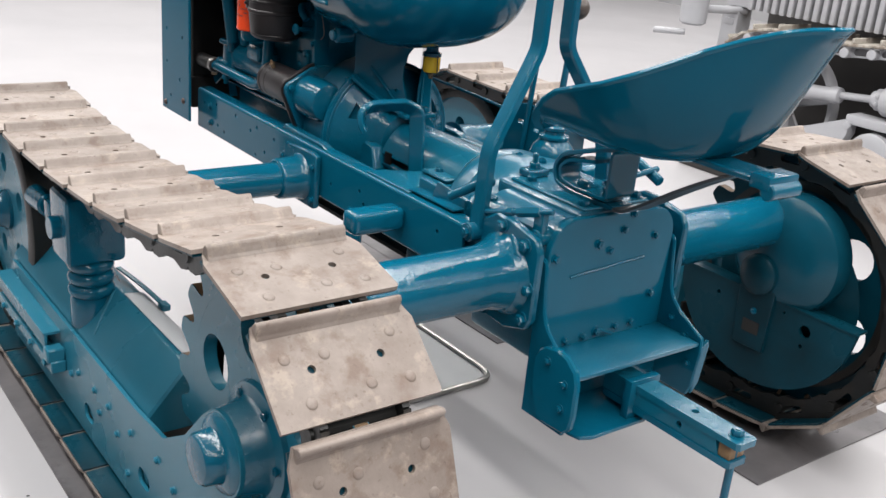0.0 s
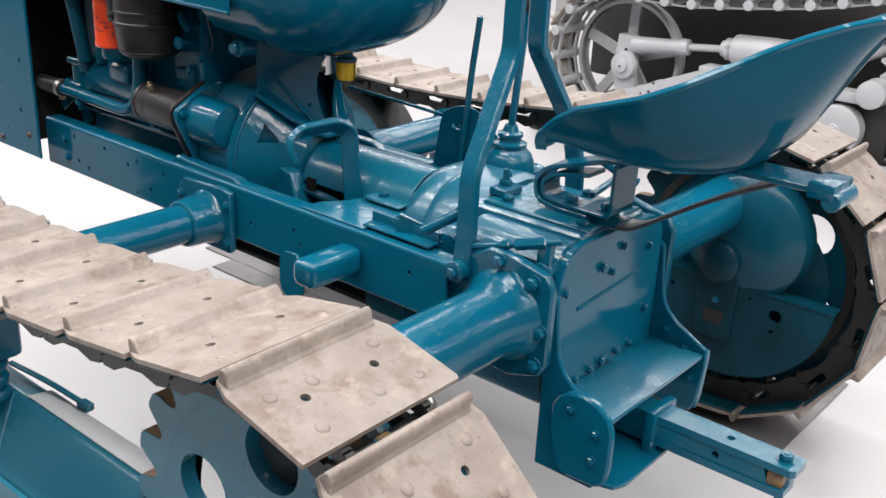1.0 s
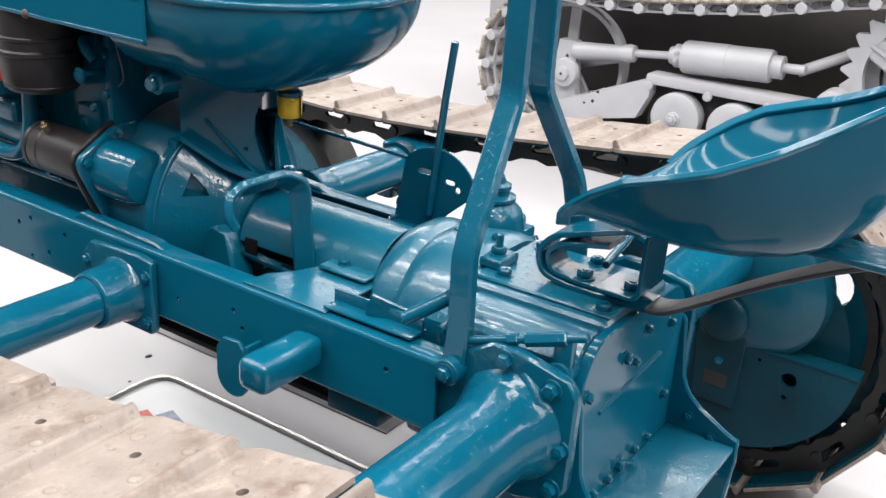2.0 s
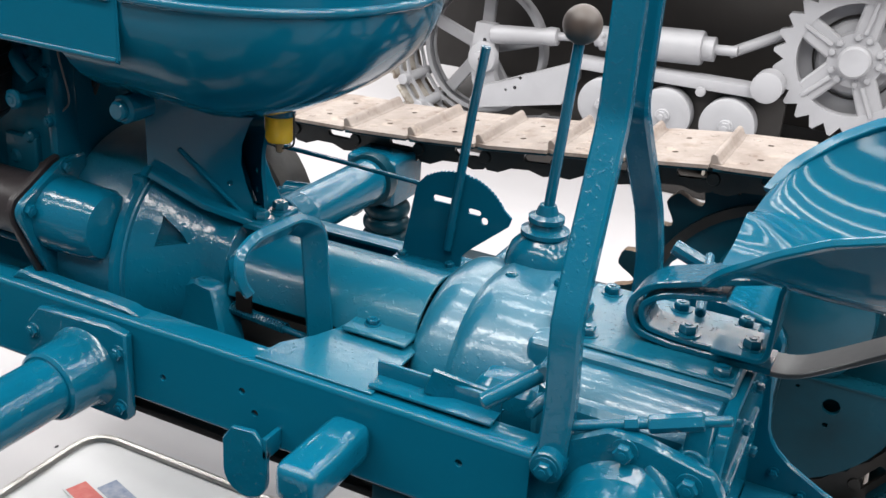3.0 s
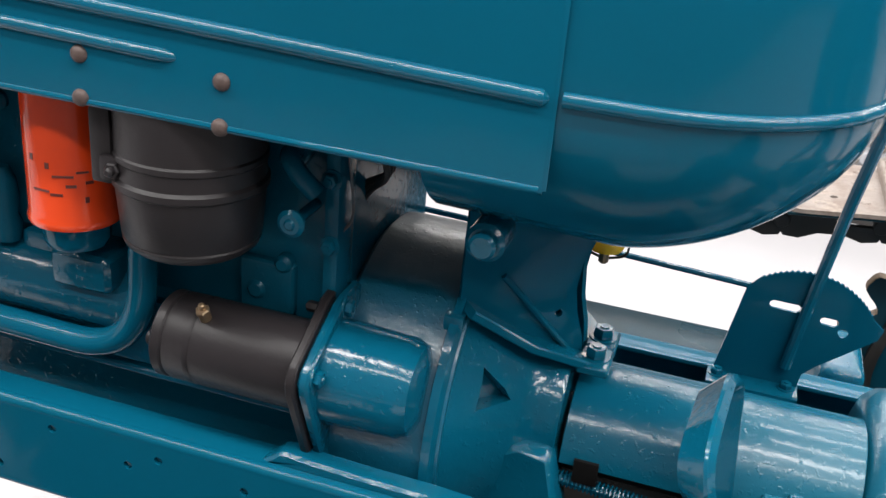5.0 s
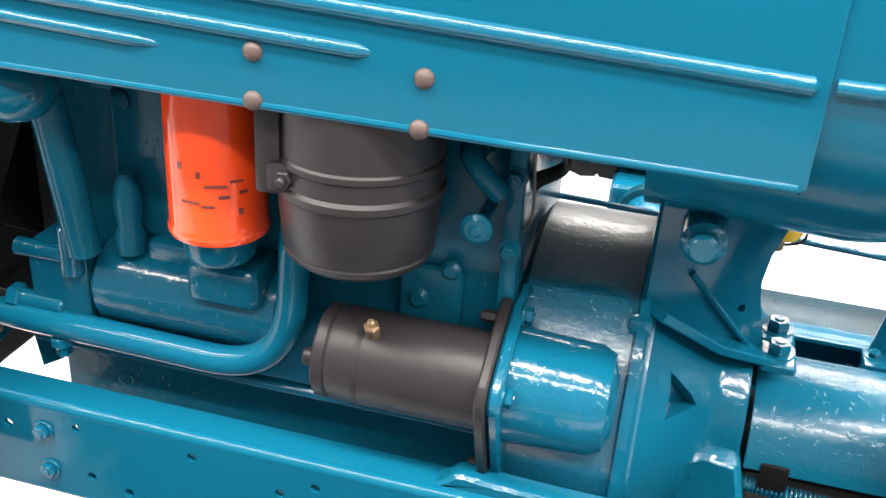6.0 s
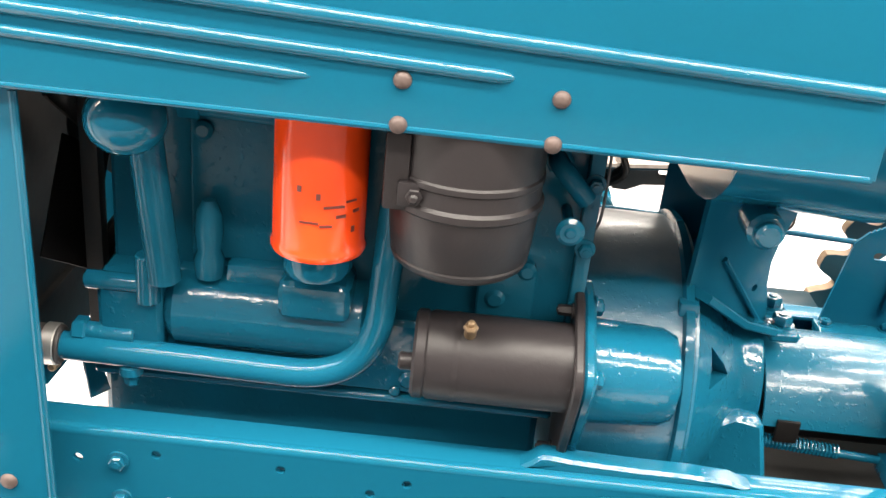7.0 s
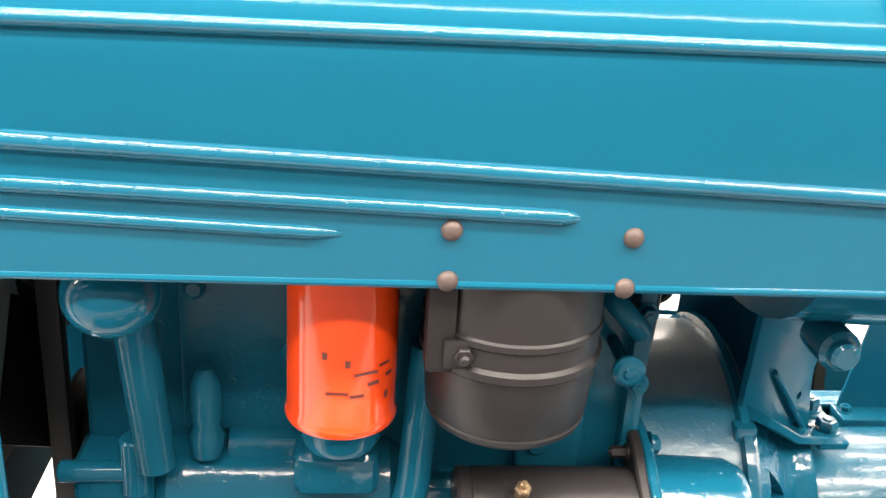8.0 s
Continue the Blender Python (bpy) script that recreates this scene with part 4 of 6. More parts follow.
    part("turnbuckle", merge(rod((-0.198, -0.115, 0.578), (-0.168, -0.290, 0.628), 0.0062, 12), merge(rod((-0.183, -0.205, 0.603), (-0.172, -0.262, 0.620), 0.0105, 6, 0.002), rod((-0.187, -0.18, 0.597), (-0.184, -0.195, 0.601), 0.009, 6, 0.001))), "cast", body)
    part("rod_eye", merge(rod((-0.178, -0.257, 0.566), (-0.13, -0.257, 0.566), 0.019, 18, 0.004), merge(hexhead((-0.178, -0.257, 0.566), (-1, 0, 0), 0.012, 0.009), bevelled(box((-0.176, -0.272, 0.566), (-0.160, -0.244, 0.622), 0), 0.005, 2))), "cast", body)
    part("pipe_fitting", merge(rod((-0.14, -0.075, 0.575), (-0.14, -0.075, 0.592), 0.013, 6, 0.002), rod((-0.19, -0.07, 0.575), (-0.1, -0.085, 0.58), 0.008, 12)), "cast", body)
    # far-side linkage
    part("linkage", merge(rod((0.06, -0.20, 0.635), (0.25, -0.17, 0.64), 0.007, 10), rod((0.23, -0.20, 0.62), (0.23, -0.12, 0.65), 0.012, 10)), "cast", body)


gearbox()


def controls():
    # steering levers: flat bars with two bends
    for pts, base in (((( -0.205, -0.108, 0.525), (-0.195, -0.108, 0.60), (-0.185, -0.100, 0.70), (-0.074, -0.090, 0.90), (-0.068, -0.090, 1.30)), -0.205),
                      (((0.145, -0.108, 0.60), (0.14, -0.108, 0.66), (0.125, -0.100, 0.735), (0.002, -0.090, 0.90), (0.0, -0.090, 1.30)), 0.145)):
        lev = part("steering_lever", tube(round_corners(pts, 0.02, 4), 0, flat=(0.020, 0.036), up=(0, 1, 0)), "cast", tractor)
        part("pivot", merge(rod((base - 0.022, -0.108, 0.535), (base + 0.022, -0.108, 0.535), 0.02, 18), hexhead((base - 0.022, -0.108, 0.535), (-1, 0, 0), 0.011, 0.009)), "cast", lev)
        if base > 0:
            part("return_spring", tube([(base + 0.02 + 0.009 * math.cos(k * 0.9), -0.02 + 0.075 * k / 90 + 0.009 * 0, 0.565 + 0.03 * (1 - k / 90) + 0.009 * math.sin(k * 0.9)) for k in range(91)], 0.0022, 6), "cast", lev)
    # gear lever on its ball turret
    tur = part("gear_turret", lathe([(0, 0.056), (0.03, 0.052), (0.045, 0.046), (0.055, 0.036), (0.06, 0.031), (0.062, 0.035), (0.068, 0.035), (0.072, 0.024), (0.078, 0.022), (0.081, 0.026), (0.088, 0.026), (0.092, 0.017), (0.105, 0.012)], (0.125, 0.042, 0.605), (0.125, 0.042, 1.6), 28), "cast", tractor)
    part("turret_flange", bevelled(box((0.072, -0.012, 0.57), (0.178, 0.096, 0.618), 0), 0.006, 2), "cast", tur)
    bolts(tur, [(0.045, -0.015, 0.628), (0.035, 0.052, 0.624)], (0, 0, 1), 0.009, 0.010)
    part("stud_plate", merge(bevelled(box((-0.040, -0.074, 0.618), (0.016, -0.034, 0.634), 0), 0.003, 1), merge(hexhead((-0.012, -0.053, 0.634), (0, 0, 1), 0.012, 0.011), rod((-0.012, -0.053, 0.64), (-0.012, -0.053, 0.668), 0.006, 12))), "cast", tur)
    gl = part("gear_lever", rod((0.125, 0.042, 0.69), (0.130, 0.026, 0.945), 0.0078, 14), "cast", tractor)
    kb = bmesh.new()
    bmesh.ops.create_uvsphere(kb, u_segments=24, v_segments=16, radius=0.0265, matrix=Matrix.Translation((0.130, 0.025, 0.963)))
    part("knob", kb, "knob", gl, "worn brown ball knob")
    # throttle quadrant, its lever and rod
    qo = [(0.306, 0.546), (0.286, 0.668), (0.270, 0.686)] + [(0.216 + 0.096 * math.cos(radians(a)), 0.604 + 0.096 * math.sin(radians(a)) + (0.0022 if k % 2 else 0)) for k, a in enumerate(range(58, 148, 2))] + [(0.122, 0.646), (0.126, 0.632), (0.186, 0.580), (0.200, 0.565), (0.202, 0.546)]
    quad = part("throttle_quadrant", flat_shape(qo, [(0.238, 0.652, 0.0055, 0.026), (0.184, 0.643, 0.005, 0.012), (0.166, 0.632, 0.006)], 0.004, on_yz(0.198), 0), "sheet", tractor)
    part("quadrant_foot", box((0.165, 0.20, 0.537), (0.205, 0.312, 0.546), 0.002), "cast", quad)
    bolts(quad, [(0.188, 0.30, 0.546), (0.188, 0.215, 0.546)], (0, 0, 1), 0.008, 0.007)
    part("quadrant_post", box((0.15, 0.20, 0.47), (0.21, 0.31, 0.537), 0.006), "cast", quad)
    tl = part("throttle_lever", tube([(0.190, 0.222, 0.575), (0.190, 0.214, 0.65), (0.186, 0.196, 0.80), (0.183, 0.181, 0.902)], 0.0072, 10), "cast", tractor)
    part("throttle_rod", tube([(0.206, 0.262, 0.666), (0.206, 0.45, 0.674), (0.20, 0.72, 0.684)], 0.0042, 8), "cast", tl)
    # clutch pedal: a bent bar arching over the shaft cover, with its spring rod
    ped = part("clutch_pedal", tube(round_corners([(-0.222, 0.303, 0.643), (-0.230, 0.309, 0.660), (-0.227, 0.314, 0.684), (-0.203, 0.313, 0.697), (-0.115, 0.306, 0.698), (-0.082, 0.296, 0.68), (-0.084, 0.278, 0.495)], 0.014, 6), 0, flat=(0.036, 0.014), up=(0, 0, 1)), "cast", tractor)
    part("clutch_rod", rod((-0.064, 0.275, 0.500), (-0.068, 0.50, 0.518), 0.0052, 12), "cast", ped)
    part("coil_spring", tube([(-0.066 + 0.0078 * math.cos(k * 0.9), 0.350 + 0.125 * k / 190, 0.508 + 0.010 * k / 190 + 0.0078 * math.sin(k * 0.9)) for k in range(191)], 0.0015, 6), "cast", ped)
    part("rod_fork", bevelled(box((-0.105, 0.262, 0.486), (-0.055, 0.300, 0.508), 0), 0.005, 2), "cast", ped)
    part("stop_post", flat_shape([(0.425, 0.43), (0.535, 0.43), (0.530, 0.54), (0.490, 0.562), (0.455, 0.556)], [], 0.05, on_yz(-0.098), 0.006), "cast", tractor)


controls()


def shaft_cover():
    sec = [(0.088 * math.cos(radians(a)), 0.525 + 0.088 * math.sin(radians(a))) for a in range(172, 0, -8)]
    inner = [(a * 0.95, 0.525 + (b - 0.525) * 0.95 if b > 0.525 else b) for a, b in reversed(sec)]
    cov = part("shaft_cover", flat_shape([(a + CX, b) for a, b in sec + inner], [], 0.306, on_xz(0.143), 0.001), "worn", tractor)
    part("shaft", rod((CX, 0.14, 0.525), (CX, 0.47, 0.525), 0.045, 18), "dark", cov)
    # black box drawn as the shaded notch in the cover
    part("cover_notch_shade", box((CX - 0.0905, 0.405, 0.520), (CX - 0.0855, 0.432, 0.548), 0.001), "pit", cov)
    # floor plate between cover and rail, with its welded angle
    pl = part("floor_plate", flat_shape([(-0.212, 0.125), (-0.06, 0.13), (-0.045, 0.14), (-0.045, 0.245), (-0.085, 0.25), (-0.125, 0.265), (-0.165, 0.292), (-0.212, 0.298)], [], 0.004, on_xy(0.5445), 0.001), "worn", tractor)
    part("packing", bevelled(box((-0.10, 0.14, 0.552), (-0.05, 0.238, 0.560), 0), 0.003, 1), "worn", pl)
    bolts(pl, [(-0.072, 0.205, 0.560)], (0, 0, 1), 0.009, 0.007)
    ang = part("angle_iron", merge(box((-0.205, -0.03, 0.550), (-0.165, 0.135, 0.554), 0.001), box((-0.176, -0.03, 0.530), (-0.170, 0.138, 0.572), 0.001)), "cast", tractor)
    part("upright_flange", tube([(-0.186, 0.062, 0.574), (-0.154, -0.012, 0.548)], 0, flat=(0.006, 0.034), up=(0, 0, 1)), "cast", ang)
    part("link_bar", merge(rod((-0.210, -0.018, 0.582), (-0.172, -0.085, 0.630), 0.0105, 14, 0.003), rod((-0.186, -0.082, 0.628), (-0.150, -0.082, 0.628), 0.012, 14, 0.003)), "cast", tractor)


shaft_cover()


def bell_housing():
    zc = 0.553
    ax = (CX, -1, zc)
    body = part("bell_housing", lathe([(0, 0.181), (0.006, 0.1875), (0.125, 0.187), (0.132, 0.185)], (CX, 0.69, zc), ax, 64), "crown", tractor, "teal casting with a grey sheen coloured on to its crown")
    part("flange_ring", lathe([(0, 0.186), (0.003, 0.194), (0.012, 0.194), (0.016, 0.186)], (CX, 0.577, zc), ax, 64), "cast", body)
    cone = part("cone", lathe([(0, 0.190), (0.006, 0.184), (0.018, 0.168), (0.038, 0.146), (0.056, 0.124), (0.070, 0.106), (0.080, 0.096), (0.090, 0.091), (0.108, 0.089), (0.112, 0.086), (0.114, 0.070)], (CX, 0.568, zc), ax, 64), "cast", body)
    # hollow triangular pockets in the cone
    for w in (-1, 1):
        nrm = Vector((w * 0.62, -0.70, 0.33)).normalized()
        cut = bmesh.new()
        tri_ = [Vector((CX + w * 0.116, 0.537, 0.661)), Vector((CX + w * 0.136, 0.540, 0.598)), Vector((CX + w * 0.103, 0.505, 0.600))]
        lo_ = [cut.verts.new(v - nrm * d + Vector((0, 0, u))) for v, d, u in zip(tri_, (0.010, 0.022, 0.020), (-0.012, 0.016, 0.014))]
        hi_ = [cut.verts.new(v + nrm * 0.06) for v in tri_]
        cut.faces.new(lo_)
        cut.faces.new(hi_)
        for i in range(3):
            cut.faces.new((lo_[i], lo_[(i + 1) % 3], hi_[(i + 1) % 3], hi_[i]))
        carve(cone, cut)
    # starter boss on the near side
    part("starter_boss", lathe([(0, 0.056), (0.085, 0.052), (0.098, 0.046), (0.104, 0.030)], (-0.154, 0.685, 0.638), (-0.154, -1, 0.638), 32), "cast", body)
    bf = [(-0.231, 0.662), (-0.224, 0.674), (-0.155, 0.712), (-0.138, 0.717), (-0.10, 0.717), (-0.10, 0.495), (-0.116, 0.500), (-0.188, 0.556), (-0.229, 0.648)]
    part("starter_flange", flat_shape(bf, [], 0.012, on_xz(0.676), 0.003), "cast", body)
    bolts(body, [(-0.142, 0.676, 0.706), (-0.214, 0.676, 0.662)], (0, -1, 0), 0.009, 0.007)
    part("inspection_tab", box((CX - 0.128, 0.560, 0.688), (CX - 0.110, 0.582, 0.706), 0.004), "cast", body)
    # starter motor
    st = part("starter_motor", lathe([(0, 0.043), (0.004, 0.046), (0.150, 0.046), (0.154, 0.044), (0.156, 0.046), (0.165, 0.046), (0.168, 0.042)], (-0.176, 0.690, 0.650), (-0.176, 2, 0.650), 40), "black", tractor, "satin black starter motor")
    sf = [(-0.236, 0.662), (-0.228, 0.678), (-0.157, 0.718), (-0.140, 0.722), (-0.118, 0.715), (-0.112, 0.58), (-0.118, 0.515), (-0.136, 0.508), (-0.192, 0.552), (-0.234, 0.646)]
    part("mounting_flange", flat_shape(sf, [], 0.010, on_xz(0.6885), 0.002), "black", st)
    part("terminal", merge(merge(rod((-0.198, 0.803, 0.688), (-0.204, 0.803, 0.701), 0.0062, 12), rod((-0.203, 0.803, 0.698), (-0.206, 0.803, 0.704), 0.0075, 6, 0.0015)), rod((-0.205, 0.803, 0.703), (-0.208, 0.803, 0.710), 0.0035, 10)), "brass", st, "dull brass terminal post")
    part("end_stud", rod((-0.195, 0.856, 0.650), (-0.195, 0.872, 0.650), 0.009, 12), "black", st)
    part("body_band", lathe([(0, 0.0463), (0.003, 0.0466), (0.006, 0.0463)], (-0.176, 0.812, 0.650), (-0.176, 2, 0.650), 40, False), "black", st)
    bolts(st, [(-0.150, 0.699, 0.532), (-0.150, 0.699, 0.703)], (0, 1, 0), 0.006, 0.014, "black")


bell_housing()


# ---- engine ----
def engine():
    blk = part("engine_block", bevelled(box((-0.125, 0.692, 0.66), (0.16, 1.185, 0.955), 0), 0.012, 3), "block", tractor)
    part("crankcase", bevelled(box((-0.152, 0.715, 0.578), (0.18, 1.19, 0.67), 0), 0.014, 3), "cast", blk)
    part("sump_flange", bevelled(box((-0.156, 0.705, 0.570), (0.186, 1.20, 0.580), 0), 0.003, 1), "cast", blk)
    part("sump", bevelled(box((-0.105, 0.71, 0.38), (0.14, 1.212, 0.571), 0), 0.02, 3), "block", blk)
    part("side_gallery", rod((-0.128, 0.905, 0.655), (-0.128, 1.12, 0.655), 0.046, 32, 0.01), "cast", blk)
    part("head", bevelled(box((-0.115, 0.715, 0.955), (0.15, 1.18, 1.03), 0), 0.01, 2), "under", blk)
    # side cover with bosses
    part("side_cover", bevelled(box((-0.131, 0.98, 0.71), (-0.12, 1.10, 0.87), 0), 0.010, 4), "block", blk)
    for y, z, r in ((1.085, 0.852, 0.010), (1.0, 0.79, 0.014), (0.78, 0.70, 0.011), (0.75, 0.735, 0.010)):
        part("boss", rod((-0.12, y, z), (-0.14, y, z), r, 18, 0.004), "block", blk)
    part("stud_ring", merge(rod((-0.125, 0.719, 0.805), (-0.190, 0.719, 0.805), 0.006, 14), lathe([(0, 0.012), (0.003, 0.014), (0.007, 0.014), (0.01, 0.010)], (-0.178, 0.719, 0.805), (-2, 0.719, 0.805), 22)), "sheet", blk)
    part("oil_gauge_boss", merge(rod((-0.145, 0.862, 0.600), (-0.157, 0.862, 0.600), 0.010, 16, 0.003), rod((-0.15, 0.875, 0.586), (-0.158, 0.875, 0.586), 0.006, 12)), "cast", blk)
    # rear flange of the block with its bolts, a breather elbow and a lifting eye
    rf = part("rear_flange", bevelled(box((-0.142, 0.688, 0.60), (-0.10, 0.704, 0.94), 0), 0.004, 2), "block", blk)
    bolts(rf, [(-0.142, 0.696, z) for z in (0.63, 0.70, 0.77, 0.84, 0.90)], (-1, 0, 0), 0.008, 0.008, "block")
    part("breather_elbow", tube(smooth_path([(-0.12, 0.735, 0.86), (-0.155, 0.735, 0.862), (-0.165, 0.722, 0.850), (-0.160, 0.705, 0.83)]), 0.010, 14), "block", blk)
    part("elbow_nut", rod((-0.128, 0.735, 0.86), (-0.142, 0.735, 0.861), 0.015, 6, 0.002), "cast", blk)
    part("blanking_plate", bevelled(box((-0.136, 0.738, 0.675), (-0.122, 0.80, 0.735), 0), 0.006, 3), "block", blk)
    # timing end: pump with fittings
    pump = part("water_pump", bevelled(box((-0.17, 1.12, 0.60), (-0.08, 1.19, 0.70), 0), 0.014, 3), "cast", tractor)
    part("fitting", merge(rod((-0.165, 1.14, 0.69), (-0.165, 1.20, 0.69), 0.010, 12), rod((-0.165, 1.135, 0.67), (-0.165, 1.135, 0.725), 0.013, 14)), "cast", pump)
    part("fitting", merge(rod((-0.165, 1.15, 0.628), (-0.165, 1.21, 0.628), 0.011, 12), rod((-0.165, 1.20, 0.628), (-0.165, 1.215, 0.628), 0.015, 6)), "cast", pump)
    part("drain_plug", lathe([(0, 0.014), (0.02, 0.016), (0.03, 0.012), (0.05, 0.015), (0.07, 0.013), (0.085, 0.007)], (-0.150, 1.076, 0.70), (-0.150, 1.076, 2), 16), "block", pump)
    # filter head casting below the spin-on filter
    hd = part("filter_bracket", merge(bevelled(box((-0.185, 0.925, 0.675), (-0.12, 1.0, 0.72), 0), 0.014, 3), bevelled(box((-0.15, 0.98, 0.66), (-0.12, 1.06, 0.715), 0), 0.008, 2)), "cast", tractor)
    part("filter_base", lathe([(0, 0.030), (0.008, 0.034), (0.03, 0.034), (0.034, 0.030)], (-0.183, 0.960, 0.735), (-0.183, 0.960, 2), 28), "sheet", hd)
    fil = part("oil_filter", lathe([(0, 0.036), (0.002, 0.0455), (0.006, 0.047), (0.010, 0.0462), (0.015, 0.0450), (0.20, 0.0450), (0.21, 0.040)], (-0.183, 0.960, 0.762), (-0.183, 0.960, 2), 48), "orange", tractor, "glossy orange spin-on oil filter with black print")
    for k, (a, z, w, h) in enumerate(((205, 0.822, 0.020, 0.0022), (214, 0.812, 0.010, 0.003), (228, 0.826, 0.012, 0.002), (176, 0.806, 0.018, 0.002), (196, 0.803, 0.012, 0.0025), (232, 0.797, 0.004, 0.006), (186, 0.832, 0.004, 0.006), (163, 0.838, 0.004, 0.006), (236, 0.815, 0.008, 0.003))):
        b = box((-0.0004, -w / 2, -h / 2), (0.0004, w / 2, h / 2), 0)
        part("print_bar", merge(bmesh.new(), b, Matrix.Translation((-0.183, 0.960, z)) @ Euler((0, 0, radians(a))).to_matrix().to_4x4() @ Matrix.Translation((0.0452, 0, 0))), "print", fil)
    # air cleaner can
    can = part("air_cleaner", lathe([(0, 0.048), (0.003, 0.058), (0.009, 0.0650), (0.014, 0.0668), (0.016, 0.0658), (0.018, 0.0672), (0.067, 0.0715), (0.070, 0.0745), (0.076, 0.0745), (0.079, 0.0715), (0.094, 0.0715), (0.096, 0.0732), (0.101, 0.0732), (0.103, 0.0715), (0.232, 0.0715)], (-0.186, 0.823, 0.763), (-0.186, 0.823, 2), 56), "black", tractor, "satin black air cleaner can with a clamp band")
    clip = part("clip", merge(bevelled(box((-0.240, 0.874, 0.832), (-0.216, 0.897, 0.905), 0), 0.004, 2), bevelled(box((-0.246, 0.862, 0.838), (-0.236, 0.884, 0.862), 0), 0.004, 2)), "black", can)
    part("clip_bolt", merge(rod((-0.250, 0.868, 0.850), (-0.244, 0.868, 0.850), 0.008, 6, 0.001), rod((-0.256, 0.868, 0.850), (-0.244, 0.868, 0.850), 0.0045, 10)), "black", clip)
    # breather bulb
    bu = bmesh.new()
    bmesh.ops.create_uvsphere(bu, u_segments=28, v_segments=18, radius=0.036, matrix=Matrix.LocRotScale((-0.222, 1.131, 0.886), None, (1.03, 1.03, 0.92)))
    bulb = part("breather_cap", bu, "sheet", tractor)
    part("breather_neck", rod((-0.170, 1.116, 0.70), (-0.190, 1.126, 0.87), 0.017, 20), "block", bulb)
    # rails of piping below the hood
    part("fuel_rail", merge(rod((-0.140, 0.93, 0.872), (-0.140, 1.11, 0.878), 0.009, 14), rod((-0.140, 1.085, 0.877), (-0.140, 1.108, 0.878), 0.013, 6)), "sheet", tractor)
    # lower water pipe with its bend, hose and clamp
    pipe = part("water_pipe", tube(round_corners([(-0.172, 1.235, 0.612), (-0.172, 0.899, 0.606), (-0.167, 0.888, 0.82)], 0.088, 14), 0.0155, 20), "sheet", tractor)
    part("hose", rod((-0.172, 1.225, 0.612), (-0.172, 1.36, 0.612), 0.021, 22), "rubber", pipe, "black rubber hose")
    cl = part("hose_clamp", lathe([(0, 0.0215), (0.001, 0.0226), (0.013, 0.0226), (0.014, 0.0215)], (-0.172, 1.229, 0.612), (-0.172, 3, 0.612), 28, False), "zinc", pipe, "bright screw clamp")
    part("clamp_screw", rod((-0.182, 1.236, 0.588), (-0.165, 1.236, 0.585), 0.005, 10), "brass", cl)
    part("drain_cock", merge(rod((-0.172, 1.154, 0.598), (-0.172, 1.154, 0.585), 0.013, 14), rod((-0.172, 1.154, 0.588), (-0.172, 1.154, 0.572), 0.008, 6)), "sheet", pipe)
    # fan belt, pulley, fan, radiator core behind the side panel
    belt = part("fan_belt", box((-0.075, 1.215, 0.52), (-0.055, 1.235, 0.93), 0.003), "rubber", tractor)
    part("pulley", lathe([(0, 0.08), (0.006, 0.082), (0.015, 0.070), (0.024, 0.082), (0.03, 0.08)], (0.015, 1.205, 0.60), (0.015, 3, 0.60), 32), "dark", belt)
    # fan and radiator are coloured near-black for the shade around them
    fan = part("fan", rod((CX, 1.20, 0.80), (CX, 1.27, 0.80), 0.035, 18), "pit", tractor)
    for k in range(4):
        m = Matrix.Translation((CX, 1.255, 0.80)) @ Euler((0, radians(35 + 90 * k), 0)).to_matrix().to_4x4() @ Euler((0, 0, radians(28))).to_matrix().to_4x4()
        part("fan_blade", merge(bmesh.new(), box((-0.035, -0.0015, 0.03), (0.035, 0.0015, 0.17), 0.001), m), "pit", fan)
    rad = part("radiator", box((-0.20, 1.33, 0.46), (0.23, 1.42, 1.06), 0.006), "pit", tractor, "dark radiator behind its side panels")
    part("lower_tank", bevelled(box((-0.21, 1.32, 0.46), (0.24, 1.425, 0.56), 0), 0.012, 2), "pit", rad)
    # splash strut in front of the engine
    part("front_strut", tube([(-0.16, 1.26, 0.56), (-0.13, 1.22, 0.60), (-0.12, 1.21, 0.52)], 0, flat=(0.024, 0.006), up=(1, 0, 0)), "sheet", tractor)


engine()


# ---- bonnet, tank, side panel ----
HOOD = [(-0.275, 0.905), (-0.275, 1.06), (-0.272, 1.09), (-0.262, 1.115), (-0.235, 1.15), (-0.19, 1.185), (-0.12, 1.208), (0.0, 1.215)]   # half section, x from the middle line


def half_section(extra=0.0):
    pts = [(x - (extra if i < 6 else 0), z + (extra if i > 3 else 0)) for i, (x, z) in enumerate(HOOD)]
    full = pts + [(-x, z) for x, z in reversed(pts[:-1])]
    return [(CX + x, z) for x, z in full]


def taper(bm, shear=True):
    """The bonnet narrows towards the tank, and its lower edge rises a little towards the front."""
    for v in bm.verts:
        y = v.co.y
        v.co.x = CX + (v.co.x - CX) * (0.276 + 0.055 * (max(y, 0.472) - 0.885)) / 0.275
        if shear:
            v.co.z += 0.027 * (max(y, 0.472) - 0.55) * min(max((1.0 - v.co.z) / 0.095, 0), 1)
    return bm


